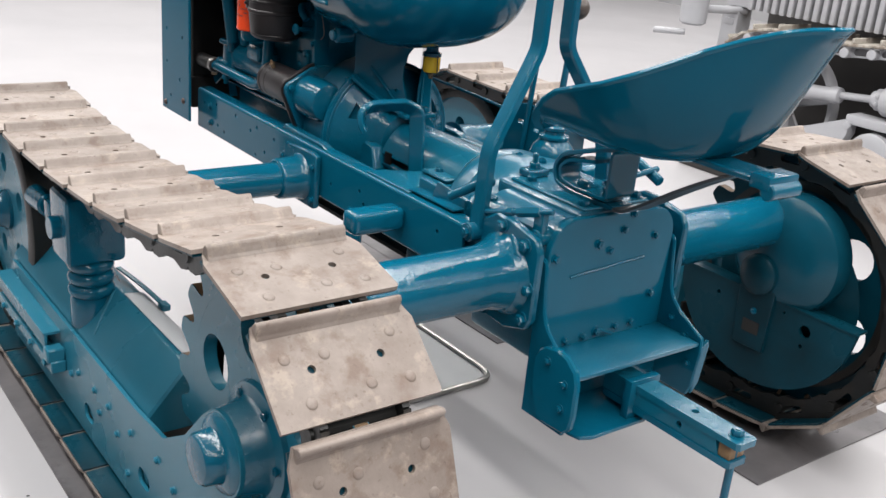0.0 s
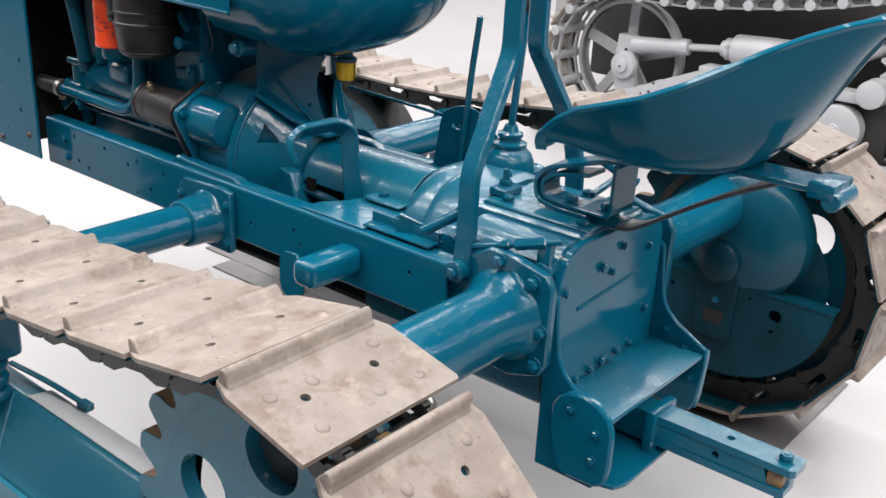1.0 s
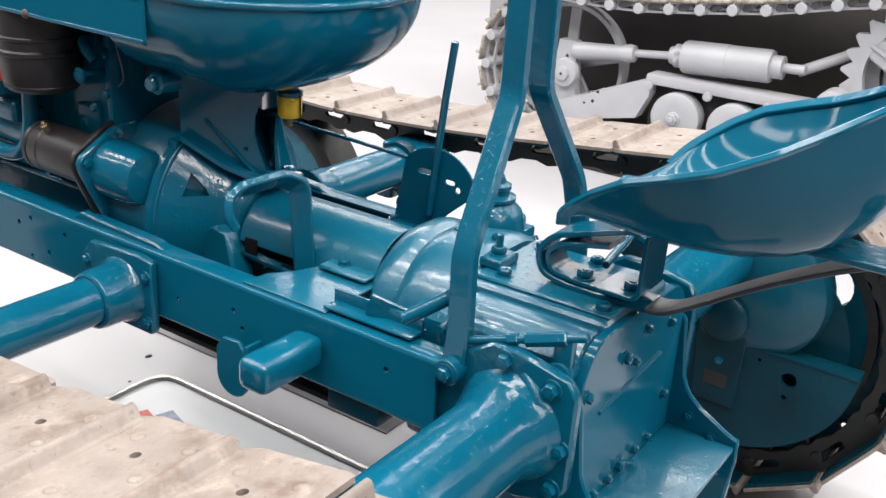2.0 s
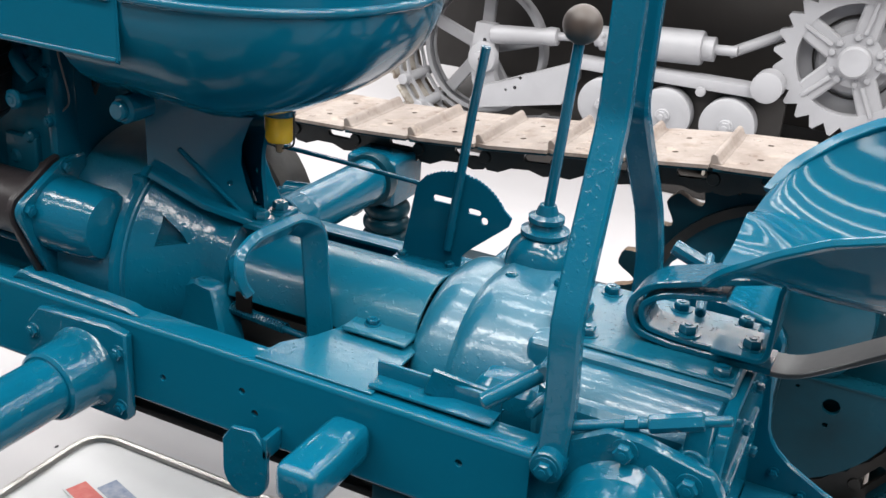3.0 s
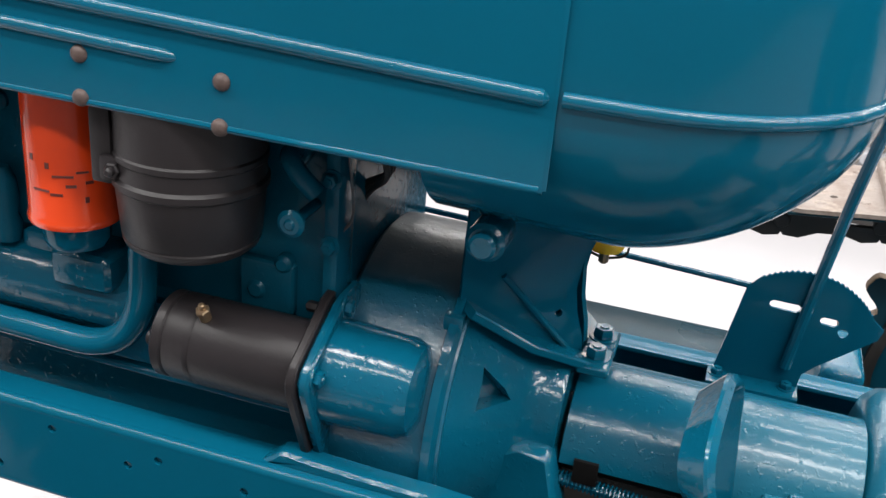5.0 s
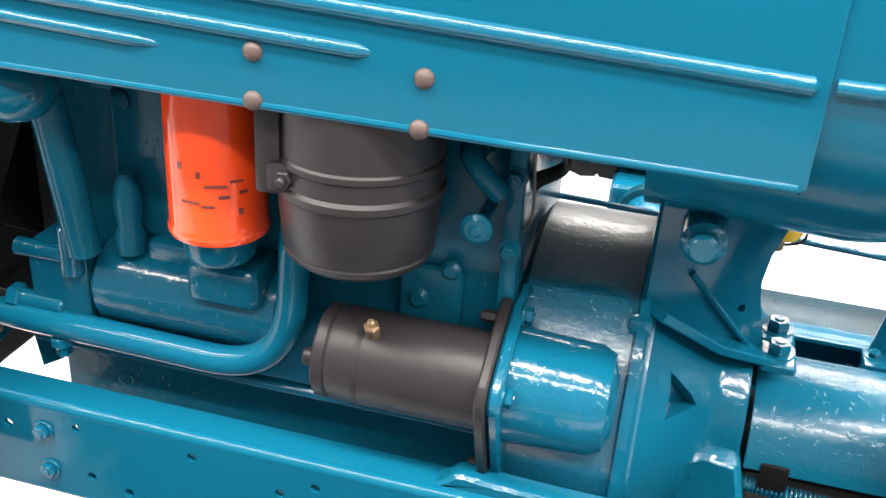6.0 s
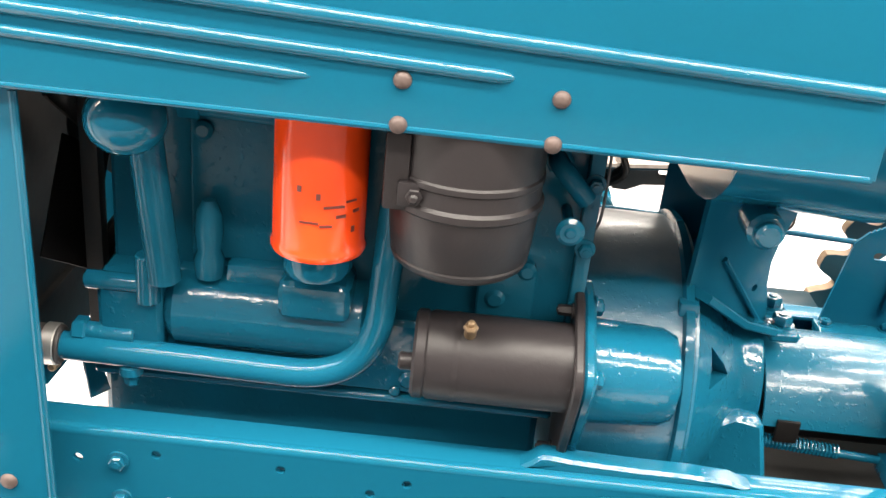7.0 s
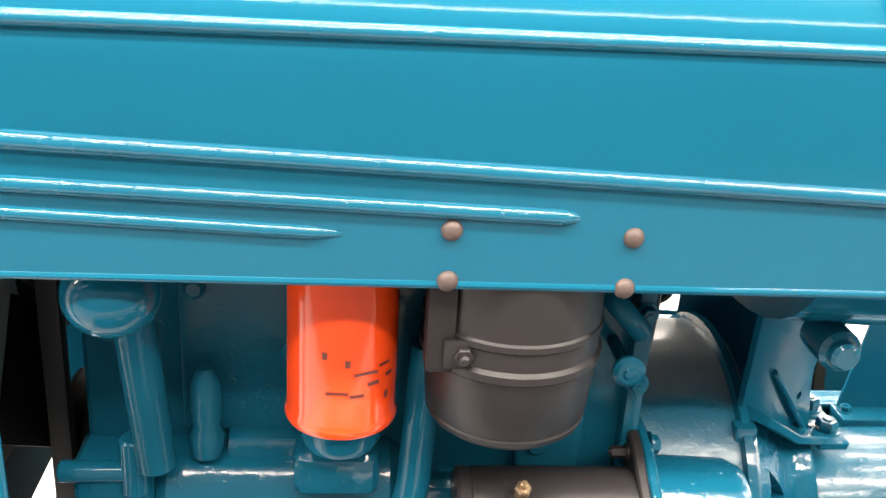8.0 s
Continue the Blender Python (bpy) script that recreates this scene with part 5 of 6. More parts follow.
def bonnet():
    hd = smooth_path([(a, 0, b) for a, b in half_section()], 5)
    outer = [(p.x, p.z) for p in hd]
    inner = [(CX + (x - CX) * 0.985, z - 0.003) for x, z in reversed(outer)]
    hood = part("bonnet", taper(flat_shape(outer + inner, [], 0.985, on_xz(0.475), 0)), "panel", tractor, "glossy teal sheet bonnet with pressed beads")

    def bead(y0, y1, z, r=0.0065, drop=0.0, fade=0.0):
        # the rear end rises out of the sheet over the length fade
        x = CX - 0.275
        us = [0, 0.006] + [0.012 * k for k in range(1, 8)] + [k / 12 for k in range(2, 12)] + [0.994, 1]
        pts, rs = [], []
        for u in us:
            g = min(1.0, 0.3 + 0.7 * u * (y1 - y0) / max(fade, 0.004))
            g = 0.3 if u == 1 else g
            pts.append((x + 0.0015 + 0.0035 * (1 - g), y0 + (y1 - y0) * u, z + drop * u))
            rs.append(r * g)
        part("bead", taper(tube(pts, rs, 14), False), "cast", hood)
    bead(0.478, 1.45, 0.980, 0.0075, 0.0525)
    bead(0.790, 1.45, 0.967, 0.0065, 0.036, 0.012)
    bead(0.945, 1.45, 0.953, 0.0055, 0.032, 0.040)
    part("bead", taper(tube([(CX - 0.272, 0.478 + 0.081 * k, 1.090 + 0.0006 * k) for k in range(13)], 0.006, 14), False), "cast", hood)
    part("bottom_hem", taper(tube([(CX - 0.273, 0.478 + 0.081 * k, 0.907) for k in range(13)], 0.004, 10)), "sheet", hood)
    for y, z in ((0.885, 0.958), (0.886, 0.919), (0.752, 0.953), (0.754, 0.913), (1.235, 0.934)):
        part("rivet", taper(dome((CX - 0.2745, y, z), (-1, 0, 0), 0.0082, 0.0062, 18), False), "rivet", hood, "brown rusted round bolt head")
    # fuel tank: rounded tail behind the seam
    secs = []
    n = 26
    for k in range(n + 1):
        u = k / n
        y = 0.585 - u * 0.38
        if y > 0.42:
            s, zb = 1.0, 0.816 - 0.010 * (0.585 - y) / 0.165
        else:
            v = (0.42 - y) / 0.215
            s = (1 - v ** 2.1) ** (1 / 2.1) if v < 1 else 0.0
            zb = 0.806 + 0.16 * (1 - math.sqrt(max(0, 1 - v * v))) + 0.03 * v
        secs.append((y, max(s, 0.02), zb))
    bm = bmesh.new()
    rings = []
    for y, s, zb in secs:
        ring = []
        hw = 0.272 * s
        top = 1.205 - 0.06 * (1 - s)
        # lower round: wide elliptical bottom, straight flank, round top
        for a in range(0, 91, 9):
            ring.append((-hw * math.sin(radians(a)) ** 0.72, 0.985 - (0.985 - zb) * math.cos(radians(a)) ** 0.88))
        ring.append((-hw, 1.06))
        for a in range(0, 91, 10):
            ring.append((-hw + 0.11 * min(s, 1) * (1 - math.cos(radians(a))) * 1.0, 1.08 + (top - 1.08) * math.sin(radians(a))))
        ring.append((0, top))
        full = ring + [(-x, z) for x, z in reversed(ring[1:-1])]
        rings.append([bm.verts.new((CX + x, y, z)) for x, z in full])
    m = len(rings[0])
    for a, b in zip(rings, rings[1:]):
        for i in range(m):
            bm.faces.new((a[i], a[(i + 1) % m], b[(i + 1) % m], b[i]))
    bm.faces.new(rings[0])
    bm.faces.new(rings[-1])
    bmesh.ops.remove_doubles(bm, verts=bm.verts, dist=0.0004)
    tank = part("fuel_tank", taper(bm, False), "tank", tractor, "rounded teal fuel tank behind the bonnet")
    pts = []
    for y, s, zb in secs:
        if y < 0.472:
            pts.append((CX - 0.2725 * s, y, 0.981 - 0.002 * (1 - s)))
    left = pts
    right = [(2 * CX - x, y, z) for x, y, z in reversed(pts[:-1])]
    part("bead", taper(tube(left + right, 0.0066, 12), False), "cast", tank)
    part("seam_strap", taper(tube([(CX - 0.2735, 0.474, 0.905), (CX - 0.2745, 0.474, 1.06), (CX - 0.270, 0.474, 1.10), (CX - 0.24, 0.474, 1.15)], 0, flat=(0.004, 0.0015), up=(1, 0, 0)), False), "sheet", tank)
    part("boss", merge(rod((-0.13, 0.532, 0.822), (-0.178, 0.532, 0.822), 0.019, 22, 0.004), rod((-0.176, 0.532, 0.822), (-0.188, 0.532, 0.822), 0.013, 18, 0.003)), "cast", tank)
    # warped struts that carry the tank on the clutch housing
    for w in (-1, 1):
        a_, b_ = Vector((CX + w * 0.103, 0.568, 0)), Vector((CX + w * 0.016, 0.450, 0))
        d = (b_ - a_).normalized()
        n_ = Vector((-d.y, d.x, 0)) * -w
        L = (b_ - a_).length

        def lean(bm):
            for v in bm.verts:
                u = (v.co - a_).to_2d().dot(d.to_2d()) / L
                k = (0.04 + 0.10 * min(max(u, 0), 1)) * max(v.co.z - 0.70, 0)
                v.co += Vector((w * 0.85, -0.52, 0)) * k
            return bm
        m = Matrix(((d.x, 0, n_.x, a_.x), (d.y, 0, n_.y, a_.y), (0, 1, 0, 0), (0, 0, 0, 1)))
        so = [(-0.004, 0.84), (-0.004, 0.80), (-0.004, 0.76), (-0.004, 0.705), (0.01, 0.692), (L - 0.02, 0.632), (L, 0.636), (L - 0.004, 0.66), (L - 0.014, 0.69), (L - 0.020, 0.72), (L - 0.018, 0.75), (L - 0.006, 0.785), (L + 0.02, 0.82), (L + 0.02, 0.84)]
        st = part("tank_strut", lean(flat_shape(so, [(L - 0.036, 0.690, 0.0045), (L - 0.034, 0.660, 0.0045)], 0.006, m, 0)), "sheet", tractor)
        f0, f1 = a_ - n_ * 0.014, b_ - n_ * 0.014
        part("strut_flange", tube([(f0.x, f0.y, 0.712), ((f0.x + f1.x) / 2, (f0.y + f1.y) / 2, 0.664), (f1.x, f1.y, 0.634)], 0, flat=(0.030, 0.010), up=(0, 0, 1)), "sheet", st)
        part("foot_pad", bevelled(merge(bmesh.new(), box((-0.024, -0.018, -0.006), (0.024, 0.018, 0.006), 0), Matrix.Translation((f1.x + n_.x * 0.004, f1.y - 0.008, 0.634))), 0.003, 1), "sheet", st)
        part("strut_rib", tube([a_ + d * 0.040 + n_ * -0.004 + Vector((0, 0, 0.742)), a_ + d * (L - 0.02) + n_ * -0.004 + Vector((0, 0, 0.645))], 0.0035, 8), "sheet", st)
        bolts(st, [(f1.x + n_.x * 0.004, f1.y - 0.008, 0.640)], (0, 0, 1), 0.012, 0.012)
    # sediment bowl under the tank
    sb = part("sediment_bowl", lathe([(0, 0.012), (0.002, 0.019), (0.008, 0.022), (0.038, 0.0225), (0.042, 0.020)], (0.06, 0.45, 0.738), (0.06, 0.45, 2), 28), "amber", tractor, "glass sediment bowl full of amber fuel")
    part("bowl_head", lathe([(0, 0.024), (0.008, 0.024), (0.012, 0.016), (0.04, 0.014)], (0.06, 0.45, 0.780), (0.06, 0.45, 2), 20), "cast", sb)
    part("bail_wire", tube(round_corners([(0.06, 0.475, 0.785), (0.06, 0.476, 0.735), (0.06, 0.45, 0.727), (0.06, 0.424, 0.735), (0.06, 0.425, 0.785)], 0.01), 0.0016, 6), "dark", sb)
    part("bail_nut", rod((0.06, 0.45, 0.722), (0.06, 0.45, 0.737), 0.006, 10), "brass", sb)
    # wiring behind the engine
    for k in range(3):
        part("cable", tube(smooth_path([(-0.08 + k * 0.012, 0.70, 0.90), (-0.09 + k * 0.01, 0.66, 0.84), (-0.06, 0.69 + k * 0.008, 0.80), (-0.07, 0.72, 0.75)]), 0.0035, 8), "rubber", tractor)
    part("cable", tube(smooth_path([(-0.128, 0.688, 0.94), (-0.132, 0.684, 0.87), (-0.120, 0.682, 0.80), (-0.128, 0.690, 0.78)]), 0.0016, 8), "steel", tractor)
    # radiator side panel
    so = [(1.207, 0.45), (1.211, 0.918), (1.224, 0.945), (1.425, 0.945), (1.415, 0.45)]
    for x in (CX - 0.275 - 0.004, CX + 0.275):
        sh = part("side_panel", flat_shape(so, [(1.263, 0.843, 0.0055), (1.262, 0.690, 0.0055), (1.28, 0.56, 0.006), (1.35, 0.50, 0.005), (1.38, 0.60, 0.005), (1.38, 0.70, 0.005), (1.385, 0.80, 0.008)], 0.004, on_yz(x), 0), "panel", tractor)
        w = -1 if x < CX else 1
        for y, z in ((1.252, 0.502), (1.39, 0.47)):
            part("rivet", dome((x + (0 if w < 0 else 0.004), y, z), (w, 0, 0), 0.009, 0.006, 16), "rivet", sh)
    part("panel_edge", tube([(CX - 0.277, 1.209, 0.45), (CX - 0.277, 1.213, 0.915)], 0.004, 10), "sheet", tractor)


bonnet()


# ---- seat ----
SEAT_X = -0.015     # the pan stands a little to the near side


def seat():
    ys = [-0.243, -0.25, -0.262, -0.28, -0.31, -0.35, -0.40, -0.45, -0.50, -0.54, -0.58, -0.62, -0.66, -0.69, -0.71]
    hws = [0.172, 0.188, 0.203, 0.216, 0.230, 0.241, 0.246, 0.238, 0.214, 0.184, 0.152, 0.118, 0.084, 0.050, 0.015]
    rims = [0.784, 0.797, 0.812, 0.828, 0.852, 0.876, 0.893, 0.910, 0.934, 0.958, 0.984, 1.006, 1.024, 1.033, 1.036]
    mids = [0.790, 0.791, 0.788, 0.781, 0.772, 0.766, 0.765, 0.768, 0.777, 0.795, 0.835, 0.905, 0.975, 1.018, 1.034]

    def at(u, values):
        return float(np.interp(-u, [-y for y in ys], values))
    line_y = [float(y) for y in np.linspace(-0.243, -0.71, 44)]
    cols = 30
    bm = bmesh.new()
    grid = []
    for y in line_y:
        hw, rim, mid = at(y, hws), at(y, rims), at(y, mids)
        row = []
        for k in range(cols + 1):
            v = -1 + 2 * k / cols
            w = 0.25 * v * v + 0.75 * abs(v) ** 4
            saddle = 0.016 * math.exp(-((y + 0.24) / 0.07) ** 2) * (math.exp(-(v / 0.22) ** 2))
            row.append(bm.verts.new((SEAT_X + hw * v, y, mid + (rim - mid) * w + saddle)))
        grid.append(row)
    for a, b in zip(grid, grid[1:]):
        for k in range(cols):
            bm.faces.new((a[k], a[k + 1], b[k + 1], b[k]))
    bmesh.ops.smooth_vert(bm, verts=[v for v in bm.verts if not v.is_boundary], factor=0.5, use_axis_x=True, use_axis_y=True, use_axis_z=True)
    bmesh.ops.recalc_face_normals(bm, faces=bm.faces)
    bmesh.ops.solidify(bm, geom=list(bm.faces), thickness=0.004)
    st = part("seat", bm, "pan", tractor, "glossy teal pressed-steel pan seat")
    left = [(SEAT_X - at(y, hws), y, at(y, rims)) for y in line_y]
    right = [(2 * SEAT_X - x, y, z) for x, y, z in left]
    part("rolled_rim", tube(smooth_path(left + right[::-1], 2), 0, flat=(0.018, 0.008), up=(0, 0, 1)), "sheet", st)
    # C-shaped leaf spring from the gearbox cover up under the pan
    sp = part("seat_spring", tube(round_corners([(CX - 0.012, -0.305, 0.622), (CX - 0.012, -0.18, 0.622), (CX - 0.012, -0.135, 0.63), (CX - 0.012, -0.125, 0.665), (CX - 0.012, -0.15, 0.695), (CX - 0.02, -0.27, 0.735), (CX, -0.42, 0.762)], 0.035, 6), 0, flat=(0.058, 0.009), up=(0, 0, 1)), "cast", tractor)
    part("inner_leaf", tube(round_corners([(CX - 0.012, -0.28, 0.632), (CX - 0.012, -0.19, 0.632), (CX - 0.012, -0.148, 0.638), (CX - 0.012, -0.140, 0.665), (CX - 0.012, -0.165, 0.685), (CX - 0.012, -0.24, 0.70)], 0.03, 6), 0, flat=(0.055, 0.008), up=(0, 0, 1)), "cast", sp)
    part("long_leaf", tube(smooth_path([(CX - 0.012, -0.300, 0.6205), (CX - 0.012, -0.328, 0.624), (CX - 0.014, -0.362, 0.642), (CX - 0.018, -0.454, 0.702), (CX - 0.026, -0.53, 0.747), (CX - 0.034, -0.605, 0.785)]), 0, flat=(0.058, 0.0065), up=(0, 0, 1)), "steel", sp, "worn dark steel leaf")
    part("stop_bracket", tube(round_corners([(CX - 0.020, -0.235, 0.640), (CX - 0.020, -0.299, 0.640), (CX - 0.020, -0.301, 0.742), (CX - 0.020, -0.345, 0.750)], 0.016, 6), 0, flat=(0.078, 0.007), up=(0, 1, 0.4)), "sheet", sp)
    bolts(sp, [(CX - 0.024, -0.200, 0.637), (CX - 0.030, -0.278, 0.643)], (0, 0, 1), 0.012, 0.011)
    bk = part("seat_bar", bevelled(box((-0.066, -0.668, 0.778), (0.004, -0.42, 0.790), 0), 0.003, 1), "cast", tractor)
    part("bar_clamp", merge(bevelled(box((-0.072, -0.676, 0.772), (0.008, -0.634, 0.798), 0), 0.006, 2), rod((-0.070, -0.672, 0.772), (0.006, -0.672, 0.772), 0.015, 16)), "cast", bk)


seat()
floor_things()


# ---- the grey crawler standing behind ----
def grey_machine():
    X = 2.78
    g = thing("grey_crawler", (2.9, 0.4, FLOOR), "larger pale grey crawler machine standing behind the tractor", "machine")
    part("hull", bevelled(box((3.2, -1.3, 0.12), (4.5, 1.75, 1.05), 0), 0.03, 2), "hull", g, "dark weathered steel hull")
    # dark slab added on the floor to darken beneath the machine
    part("shade_slab", box((2.68, -1.3, FLOOR + 0.001), (4.5, 1.75, -0.01), 0.01), "hull", g)
    # idler
    iy, iz, ix = 1.355, 0.30, 2.90
    rim = part("idler_wheel", lathe([(0, 0.262), (0, 0.280), (0.006, 0.284), (0.064, 0.284), (0.07, 0.280), (0.07, 0.262), (0.035, 0.258)], (ix, iy, iz), (ix + 1, iy, iz), 56, False), "grey", g)
    part("hub", lathe([(0, 0.03), (0.01, 0.055), (0.05, 0.06), (0.09, 0.05)], (ix - 0.03, iy, iz), (ix + 1, iy, iz), 28), "grey", rim)
    for k in range(5):
        a = radians(72 * k + 20)
        u, v = math.cos(a), math.sin(a)
        part("spoke", tube([(ix + 0.03, iy + 0.04 * u, iz + 0.04 * v), (ix + 0.035, iy + 0.255 * u, iz + 0.255 * v)], 0, flat=(0.055, 0.022), up=(1, 0, 0)), "grey", rim)
    # crank arm and recoil rod
    arm = [(y + 0.068, z) for y, z in ((1.20, 0.43), (1.285, 0.43), (1.30, 0.28), (1.285, 0.18), (1.25, 0.10), (1.20, 0.09), (1.165, 0.11), (1.16, 0.16), (1.185, 0.21), (1.19, 0.30))]
    ar = part("crank_arm", flat_shape(arm, [(1.308, 0.36, 0.008)], 0.05, on_yz(X + 0.02), 0.008), "grey", g)
    bolts(ar, [(X + 0.02, 1.313, 0.27)], (-1, 0, 0), 0.022, 0.012, "grey")
    ch_ = part("crank_hub", lathe([(0, 0.068), (0.02, 0.066), (0.03, 0.060), (0.034, 0.034), (0.048, 0.030), (0.052, 0.012)], (X + 0.02, 1.304, 0.287), (X - 1, 1.304, 0.287), 32), "grey", ar)
    part("hub_hole", rod((X - 0.031, 1.304, 0.287), (X - 0.0335, 1.304, 0.287), 0.006, 12, 0), "hull", ch_)
    part("arm_pin", lathe([(0, 0.034), (0.014, 0.034), (0.018, 0.028)], (X + 0.03, 1.278, 0.136), (X - 1, 1.278, 0.136), 22), "grey", ar)
    rd = part("recoil_rod", lathe([(0, 0.02), (0.008, 0.034), (0.03, 0.040), (0.24, 0.033), (0.27, 0.040), (0.30, 0.036), (0.305, 0.02)], (X + 0.03, 1.285, 0.388), (X + 0.03, 0.285, 0.49), 24), "grey", g)
    part("rod_end", rod((X + 0.03, 0.77, 0.442), (X + 0.03, 1.01, 0.418), 0.017, 16), "grey", rd)
    cy = part("recoil_cylinder", lathe([(0, 0.036), (0.02, 0.036), (0.022, 0.049), (0.058, 0.049), (0.06, 0.064), (0.068, 0.069), (0.25, 0.069), (0.252, 0.067), (0.42, 0.067), (0.43, 0.063), (0.432, 0.047), (0.475, 0.047), (0.477, 0.020), (0.56, 0.020)], (X + 0.03, 0.822, 0.440), (X + 0.03, -0.178, 0.490), 36), "grey", g)
    bolts(cy, [(X - 0.016, 0.782, 0.428), (X - 0.016, 0.782, 0.460)], (-1, 0, 0), 0.009, 0.006, "grey")
    # walking beam and roller carriage
    bm_ = [(y + 0.062, z) for y, z in ((1.26, 0.11), (1.245, 0.165), (1.20, 0.185), (0.83, 0.335), (0.80, 0.33), (0.80, 0.27), (0.85, 0.165), (1.21, 0.09))]
    beam = part("track_beam", flat_shape(bm_, [(1.12, 0.20, 0.008), (1.10, 0.245, 0.008), (1.16, 0.185, 0.006)], 0.07, on_yz(X - 0.06), 0.008), "grey", g)
    part("roller_frame", bevelled(box((X - 0.05, 0.13, 0.318), (X + 0.06, 0.89, 0.362), 0), 0.01, 2), "grey", beam)
    for y in (0.872, 0.61, 0.36):
        part("frame_lug", lathe([(0, 0.02), (0.012, 0.018), (0.014, 0.008)], (X - 0.05, y, 0.312), (X - 1, y, 0.312), 18), "grey", beam)
    part("roller_bay", box((X + 0.03, 0.05, 0.08), (X + 0.06, 0.89, 0.32), 0.004), "hull", beam)
    for y in (0.735, 0.487, 0.24):
        ro = part("track_roller", lathe([(0, 0.02), (0.004, 0.055), (0.008, 0.097), (0.014, 0.106), (0.08, 0.106)], (X - 0.075, y, 0.198), (X + 1, y, 0.198), 40), "grey", g)
        part("roller_nut", merge(rod((X - 0.085, y, 0.198), (X - 0.07, y, 0.198), 0.03, 18, 0.004), merge(rod((X - 0.10, y, 0.198), (X - 0.084, y, 0.198), 0.024, 6), rod((X - 0.112, y, 0.198), (X - 0.099, y, 0.198), 0.012, 12, 0.002))), "grey", ro)
    part("carrier_roller", lathe([(0, 0.04), (0.006, 0.058), (0.09, 0.06)], (X - 0.08, 0.12, 0.37), (X + 1, 0.12, 0.37), 28), "grey", g)
    part("brace", rod((X + 0.07, 0.30, 0.45), (X + 0.14, -0.05, 0.63), 0.022, 16), "grey", g)
    # sprocket
    sy, sz, sx = -0.157, 0.50, X + 0.02
    ot, it = saw_outline(26, 0.250, 0.288), arc2(0, 0, 0.205, 0, 355, 71)
    bm2 = bmesh.new()
    es = []
    for loop in (ot, it):
        vs = [bm2.verts.new((a, b, 0)) for a, b in loop]
        es += [bm2.edges.new((vs[i], vs[(i + 1) % len(vs)])) for i in range(len(vs))]
    bmesh.ops.triangle_fill(bm2, use_beauty=True, use_dissolve=False, edges=es)
    ext = bmesh.ops.extrude_face_region(bm2, geom=list(bm2.faces))
    bmesh.ops.translate(bm2, verts=[v for v in ext["geom"] if isinstance(v, bmesh.types.BMVert)], vec=(0, 0, 0.05))
    bm2.transform(Matrix.Translation((0, sy, sz)) @ on_yz(sx))
    spr = part("sprocket", bm2, "grey", g)
    part("backing", lathe([(0, 0.10), (0.006, 0.13), (0.030, 0.150), (0.040, 0.215), (0.05, 0.215)], (sx + 0.05, sy, sz), (sx + 1, sy, sz), 48), "grey", spr)
    part("inner_ring", lathe([(0, 0.150), (0.012, 0.158), (0.024, 0.150)], (sx + 0.06, sy, sz), (sx + 1, sy, sz), 48, False), "hull", spr)
    part("hub", lathe([(0, 0.050), (0.01, 0.058), (0.05, 0.06), (0.052, 0.098), (0.09, 0.105)], (sx - 0.05, sy, sz), (sx + 1, sy, sz), 36), "grey", spr)
    for k in range(5):
        a = radians(72 * k + 100)
        u, v = math.cos(a), math.sin(a)
        part("spoke", tube([(sx + 0.02, sy + 0.09 * u, sz + 0.07 * v), (sx + 0.025, sy + 0.225 * u, sz + 0.225 * v)], 0, flat=(0.088, 0.040), up=(1, 0, 0)), "grey", spr)
        part("spoke_rib", tube([(sx - 0.004, sy + 0.10 * u, sz + 0.10 * v), (sx + 0.002, sy + 0.22 * u, sz + 0.22 * v)], 0, flat=(0.016, 0.014), up=(1, 0, 0)), "grey", spr)
        for da in (-14, 14):
            b = a + radians(da)
            part("bolt", hexhead((sx + 0.0, sy + 0.085 * math.cos(b), sz + 0.085 * math.sin(b)), (-1, 0, 0), 0.013, 0.012), "grey", spr)
    # track: pads and links around idler, sprocket and rollers
    path = [(iy, iz + 0.325)] + [(iy + 0.325 * math.sin(radians(a)), iz + 0.325 * math.cos(radians(a))) for a in range(10, 181, 10)]
    path += [(0.95, 0.05), (-0.02, 0.06)] + [(sy - 0.30 * math.sin(radians(a)), sz - 0.30 * math.cos(radians(a))) for a in range(10, 171, 10)]
    path += [(0.1, 0.755), (0.4, 0.69), (0.7, 0.652), (1.0, 0.62)]
    p = np.array(path + [path[0]])
    s = np.r_[0, np.cumsum(np.hypot(*np.diff(p, axis=0).T))]
    n = 38
    at = np.arange(n) / n * s[-1]
    pv = np.c_[np.interp(at, s, p[:, 0]), np.interp(at, s, p[:, 1])]
    ch = hang(new("track"), g)
    tagged(ch, "grey crawler track with worn cream pads")
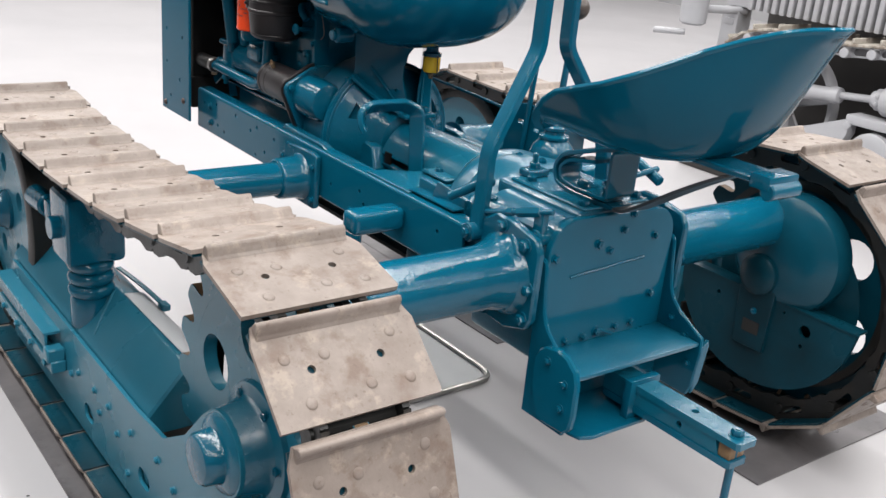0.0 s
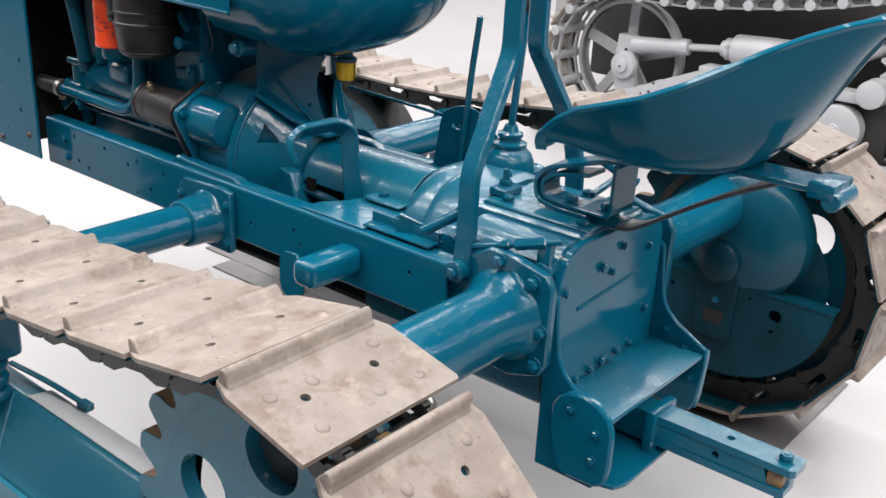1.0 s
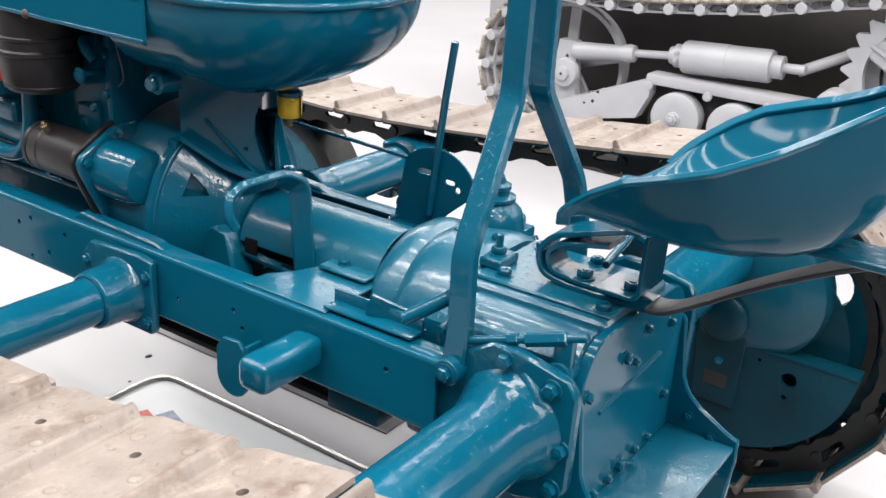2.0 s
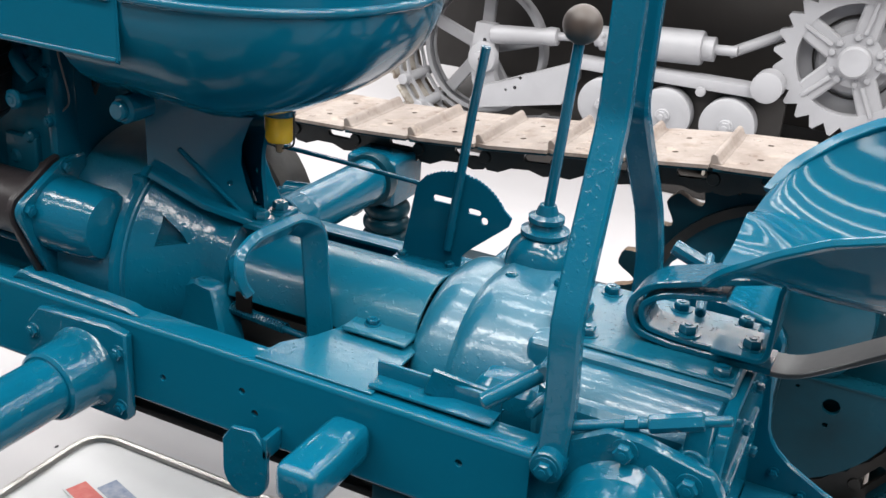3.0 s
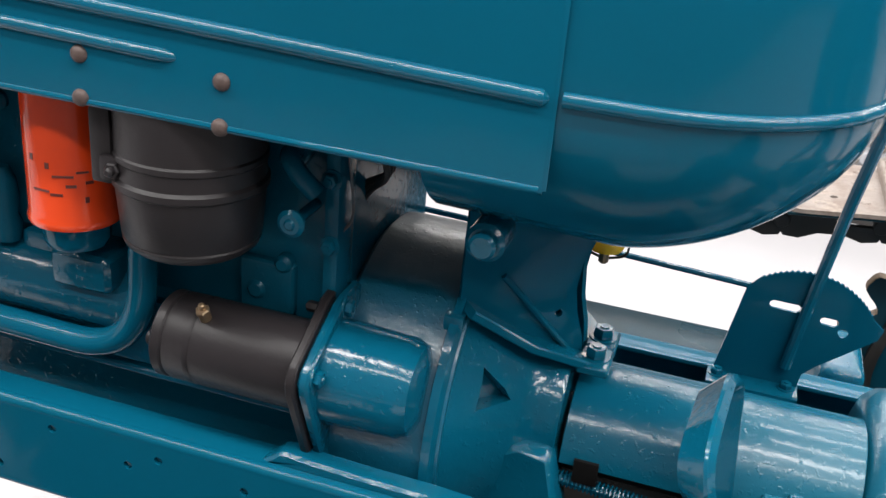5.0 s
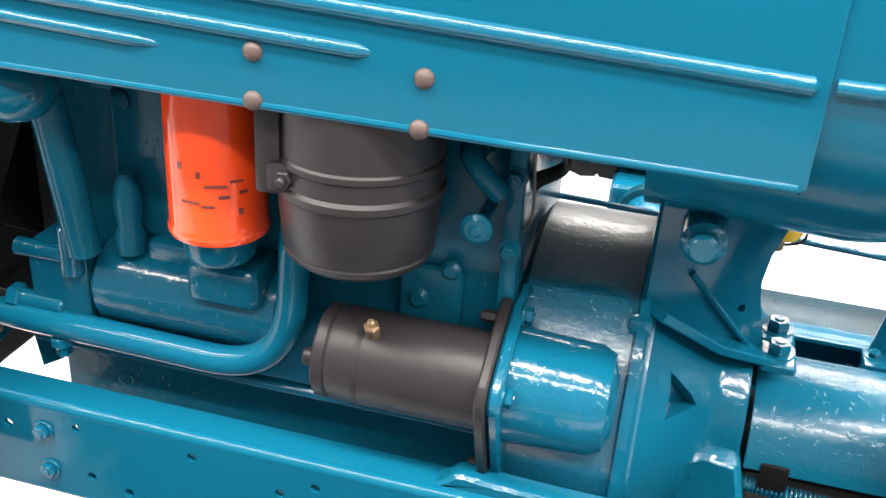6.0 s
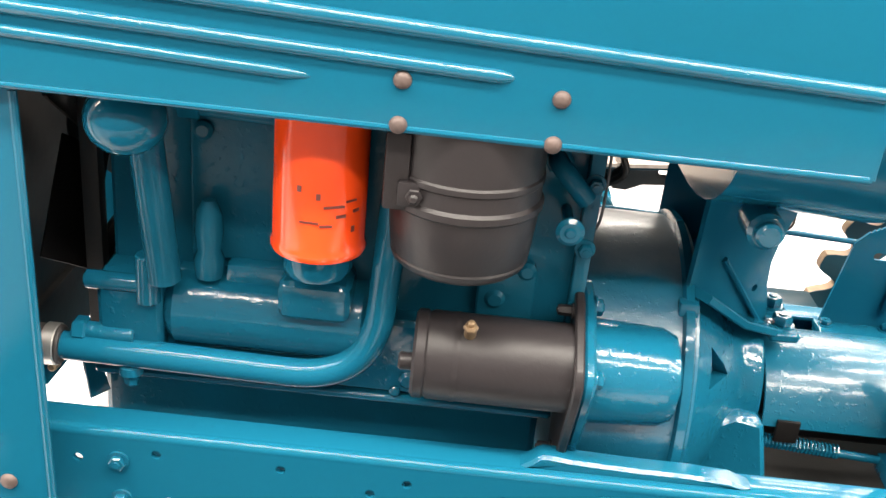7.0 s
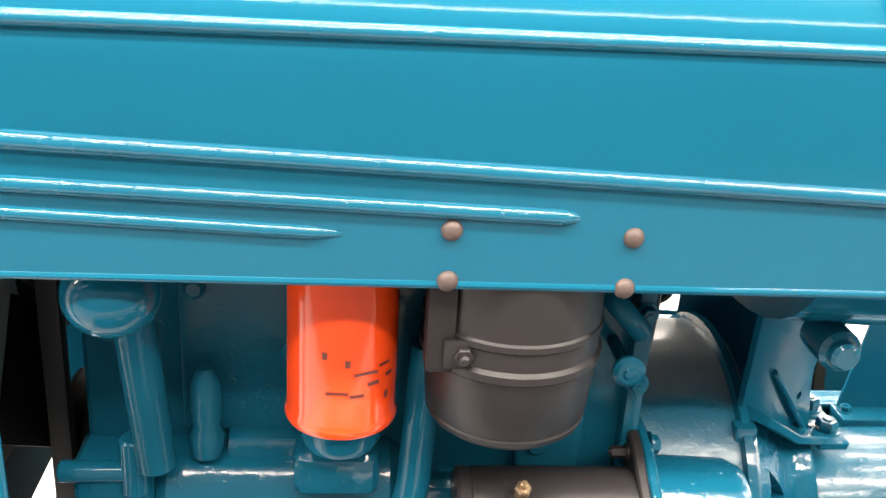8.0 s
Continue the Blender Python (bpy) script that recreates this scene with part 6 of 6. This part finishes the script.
    pinm = mesh_of("track_pin", rod((-0.125, 0, 0), (0.125, 0, 0), 0.023, 14, 0.003), "grey")
    for y, z in pv:
        same_part("track_pin", pinm, Matrix.Translation((X + 0.05, y, z)), ch)
    pad = merge(box((-0.13, -0.058, 0.028), (0.13, 0.058, 0.042), 0.003, 1), box((-0.125, 0.02, 0.04), (0.125, 0.032, 0.066), 0.003, 1))
    pm = mesh_of("track_pad", pad, "cream")
    lk = flat_shape([(-0.07, -0.02), (0.07, -0.02), (0.078, 0.0), (0.07, 0.028), (-0.07, 0.028), (-0.078, 0.0)], [(0, 0.004, 0.016, 0.05)], 0.02, on_yz(-0.01), 0)
    lm = mesh_of("track_link", lk, "grey")
    for a, b in zip(pv, np.roll(pv, -1, axis=0)):
        f = Vector((0, b[0] - a[0], b[1] - a[1])).normalized()
        m = Matrix(((1, 0, 0, X + 0.05), (0, f.y, -f.z, (a[0] + b[0]) / 2), (0, f.z, f.y, (a[1] + b[1]) / 2), (0, 0, 0, 1)))
        same_part("track_pad", pm, m, ch)
        for lx in (-0.075, 0.075):
            same_part("track_link", lm, m @ Matrix.Translation((lx, 0, 0)), ch)
    # finned engine side, fuel filter pot and tap at the front
    pan = part("finned_panel", box((2.86, 0.45, 0.72), (2.94, 1.76, 1.3), 0.004), "grey", g)
    for k in range(24):
        y = 0.50 + k * 0.046
        part("fin", box((2.80, y, 0.72), (2.86, y + 0.026, 1.3), 0.006), "grey", pan)
    part("corner_post", merge(box((2.84, 1.66, 0.42), (2.95, 1.76, 0.715), 0.006), box((2.835, 1.68, 0.63), (2.85, 1.74, 0.66), 0.002)), "grey", pan)
    pot = part("filter_pot", lathe([(0, 0.05), (0.012, 0.065), (0.06, 0.068), (0.20, 0.068)], (2.62, 1.76, 0.62), (2.62, 1.76, 3), 28), "grey", g)
    part("tap", rod((2.60, 1.78, 0.58), (2.50, 1.90, 0.575), 0.016, 12), "grey", pot)
    part("pot_arm", rod((2.62, 1.76, 0.70), (2.9, 1.66, 0.70), 0.02, 12), "grey", pot)


grey_machine()
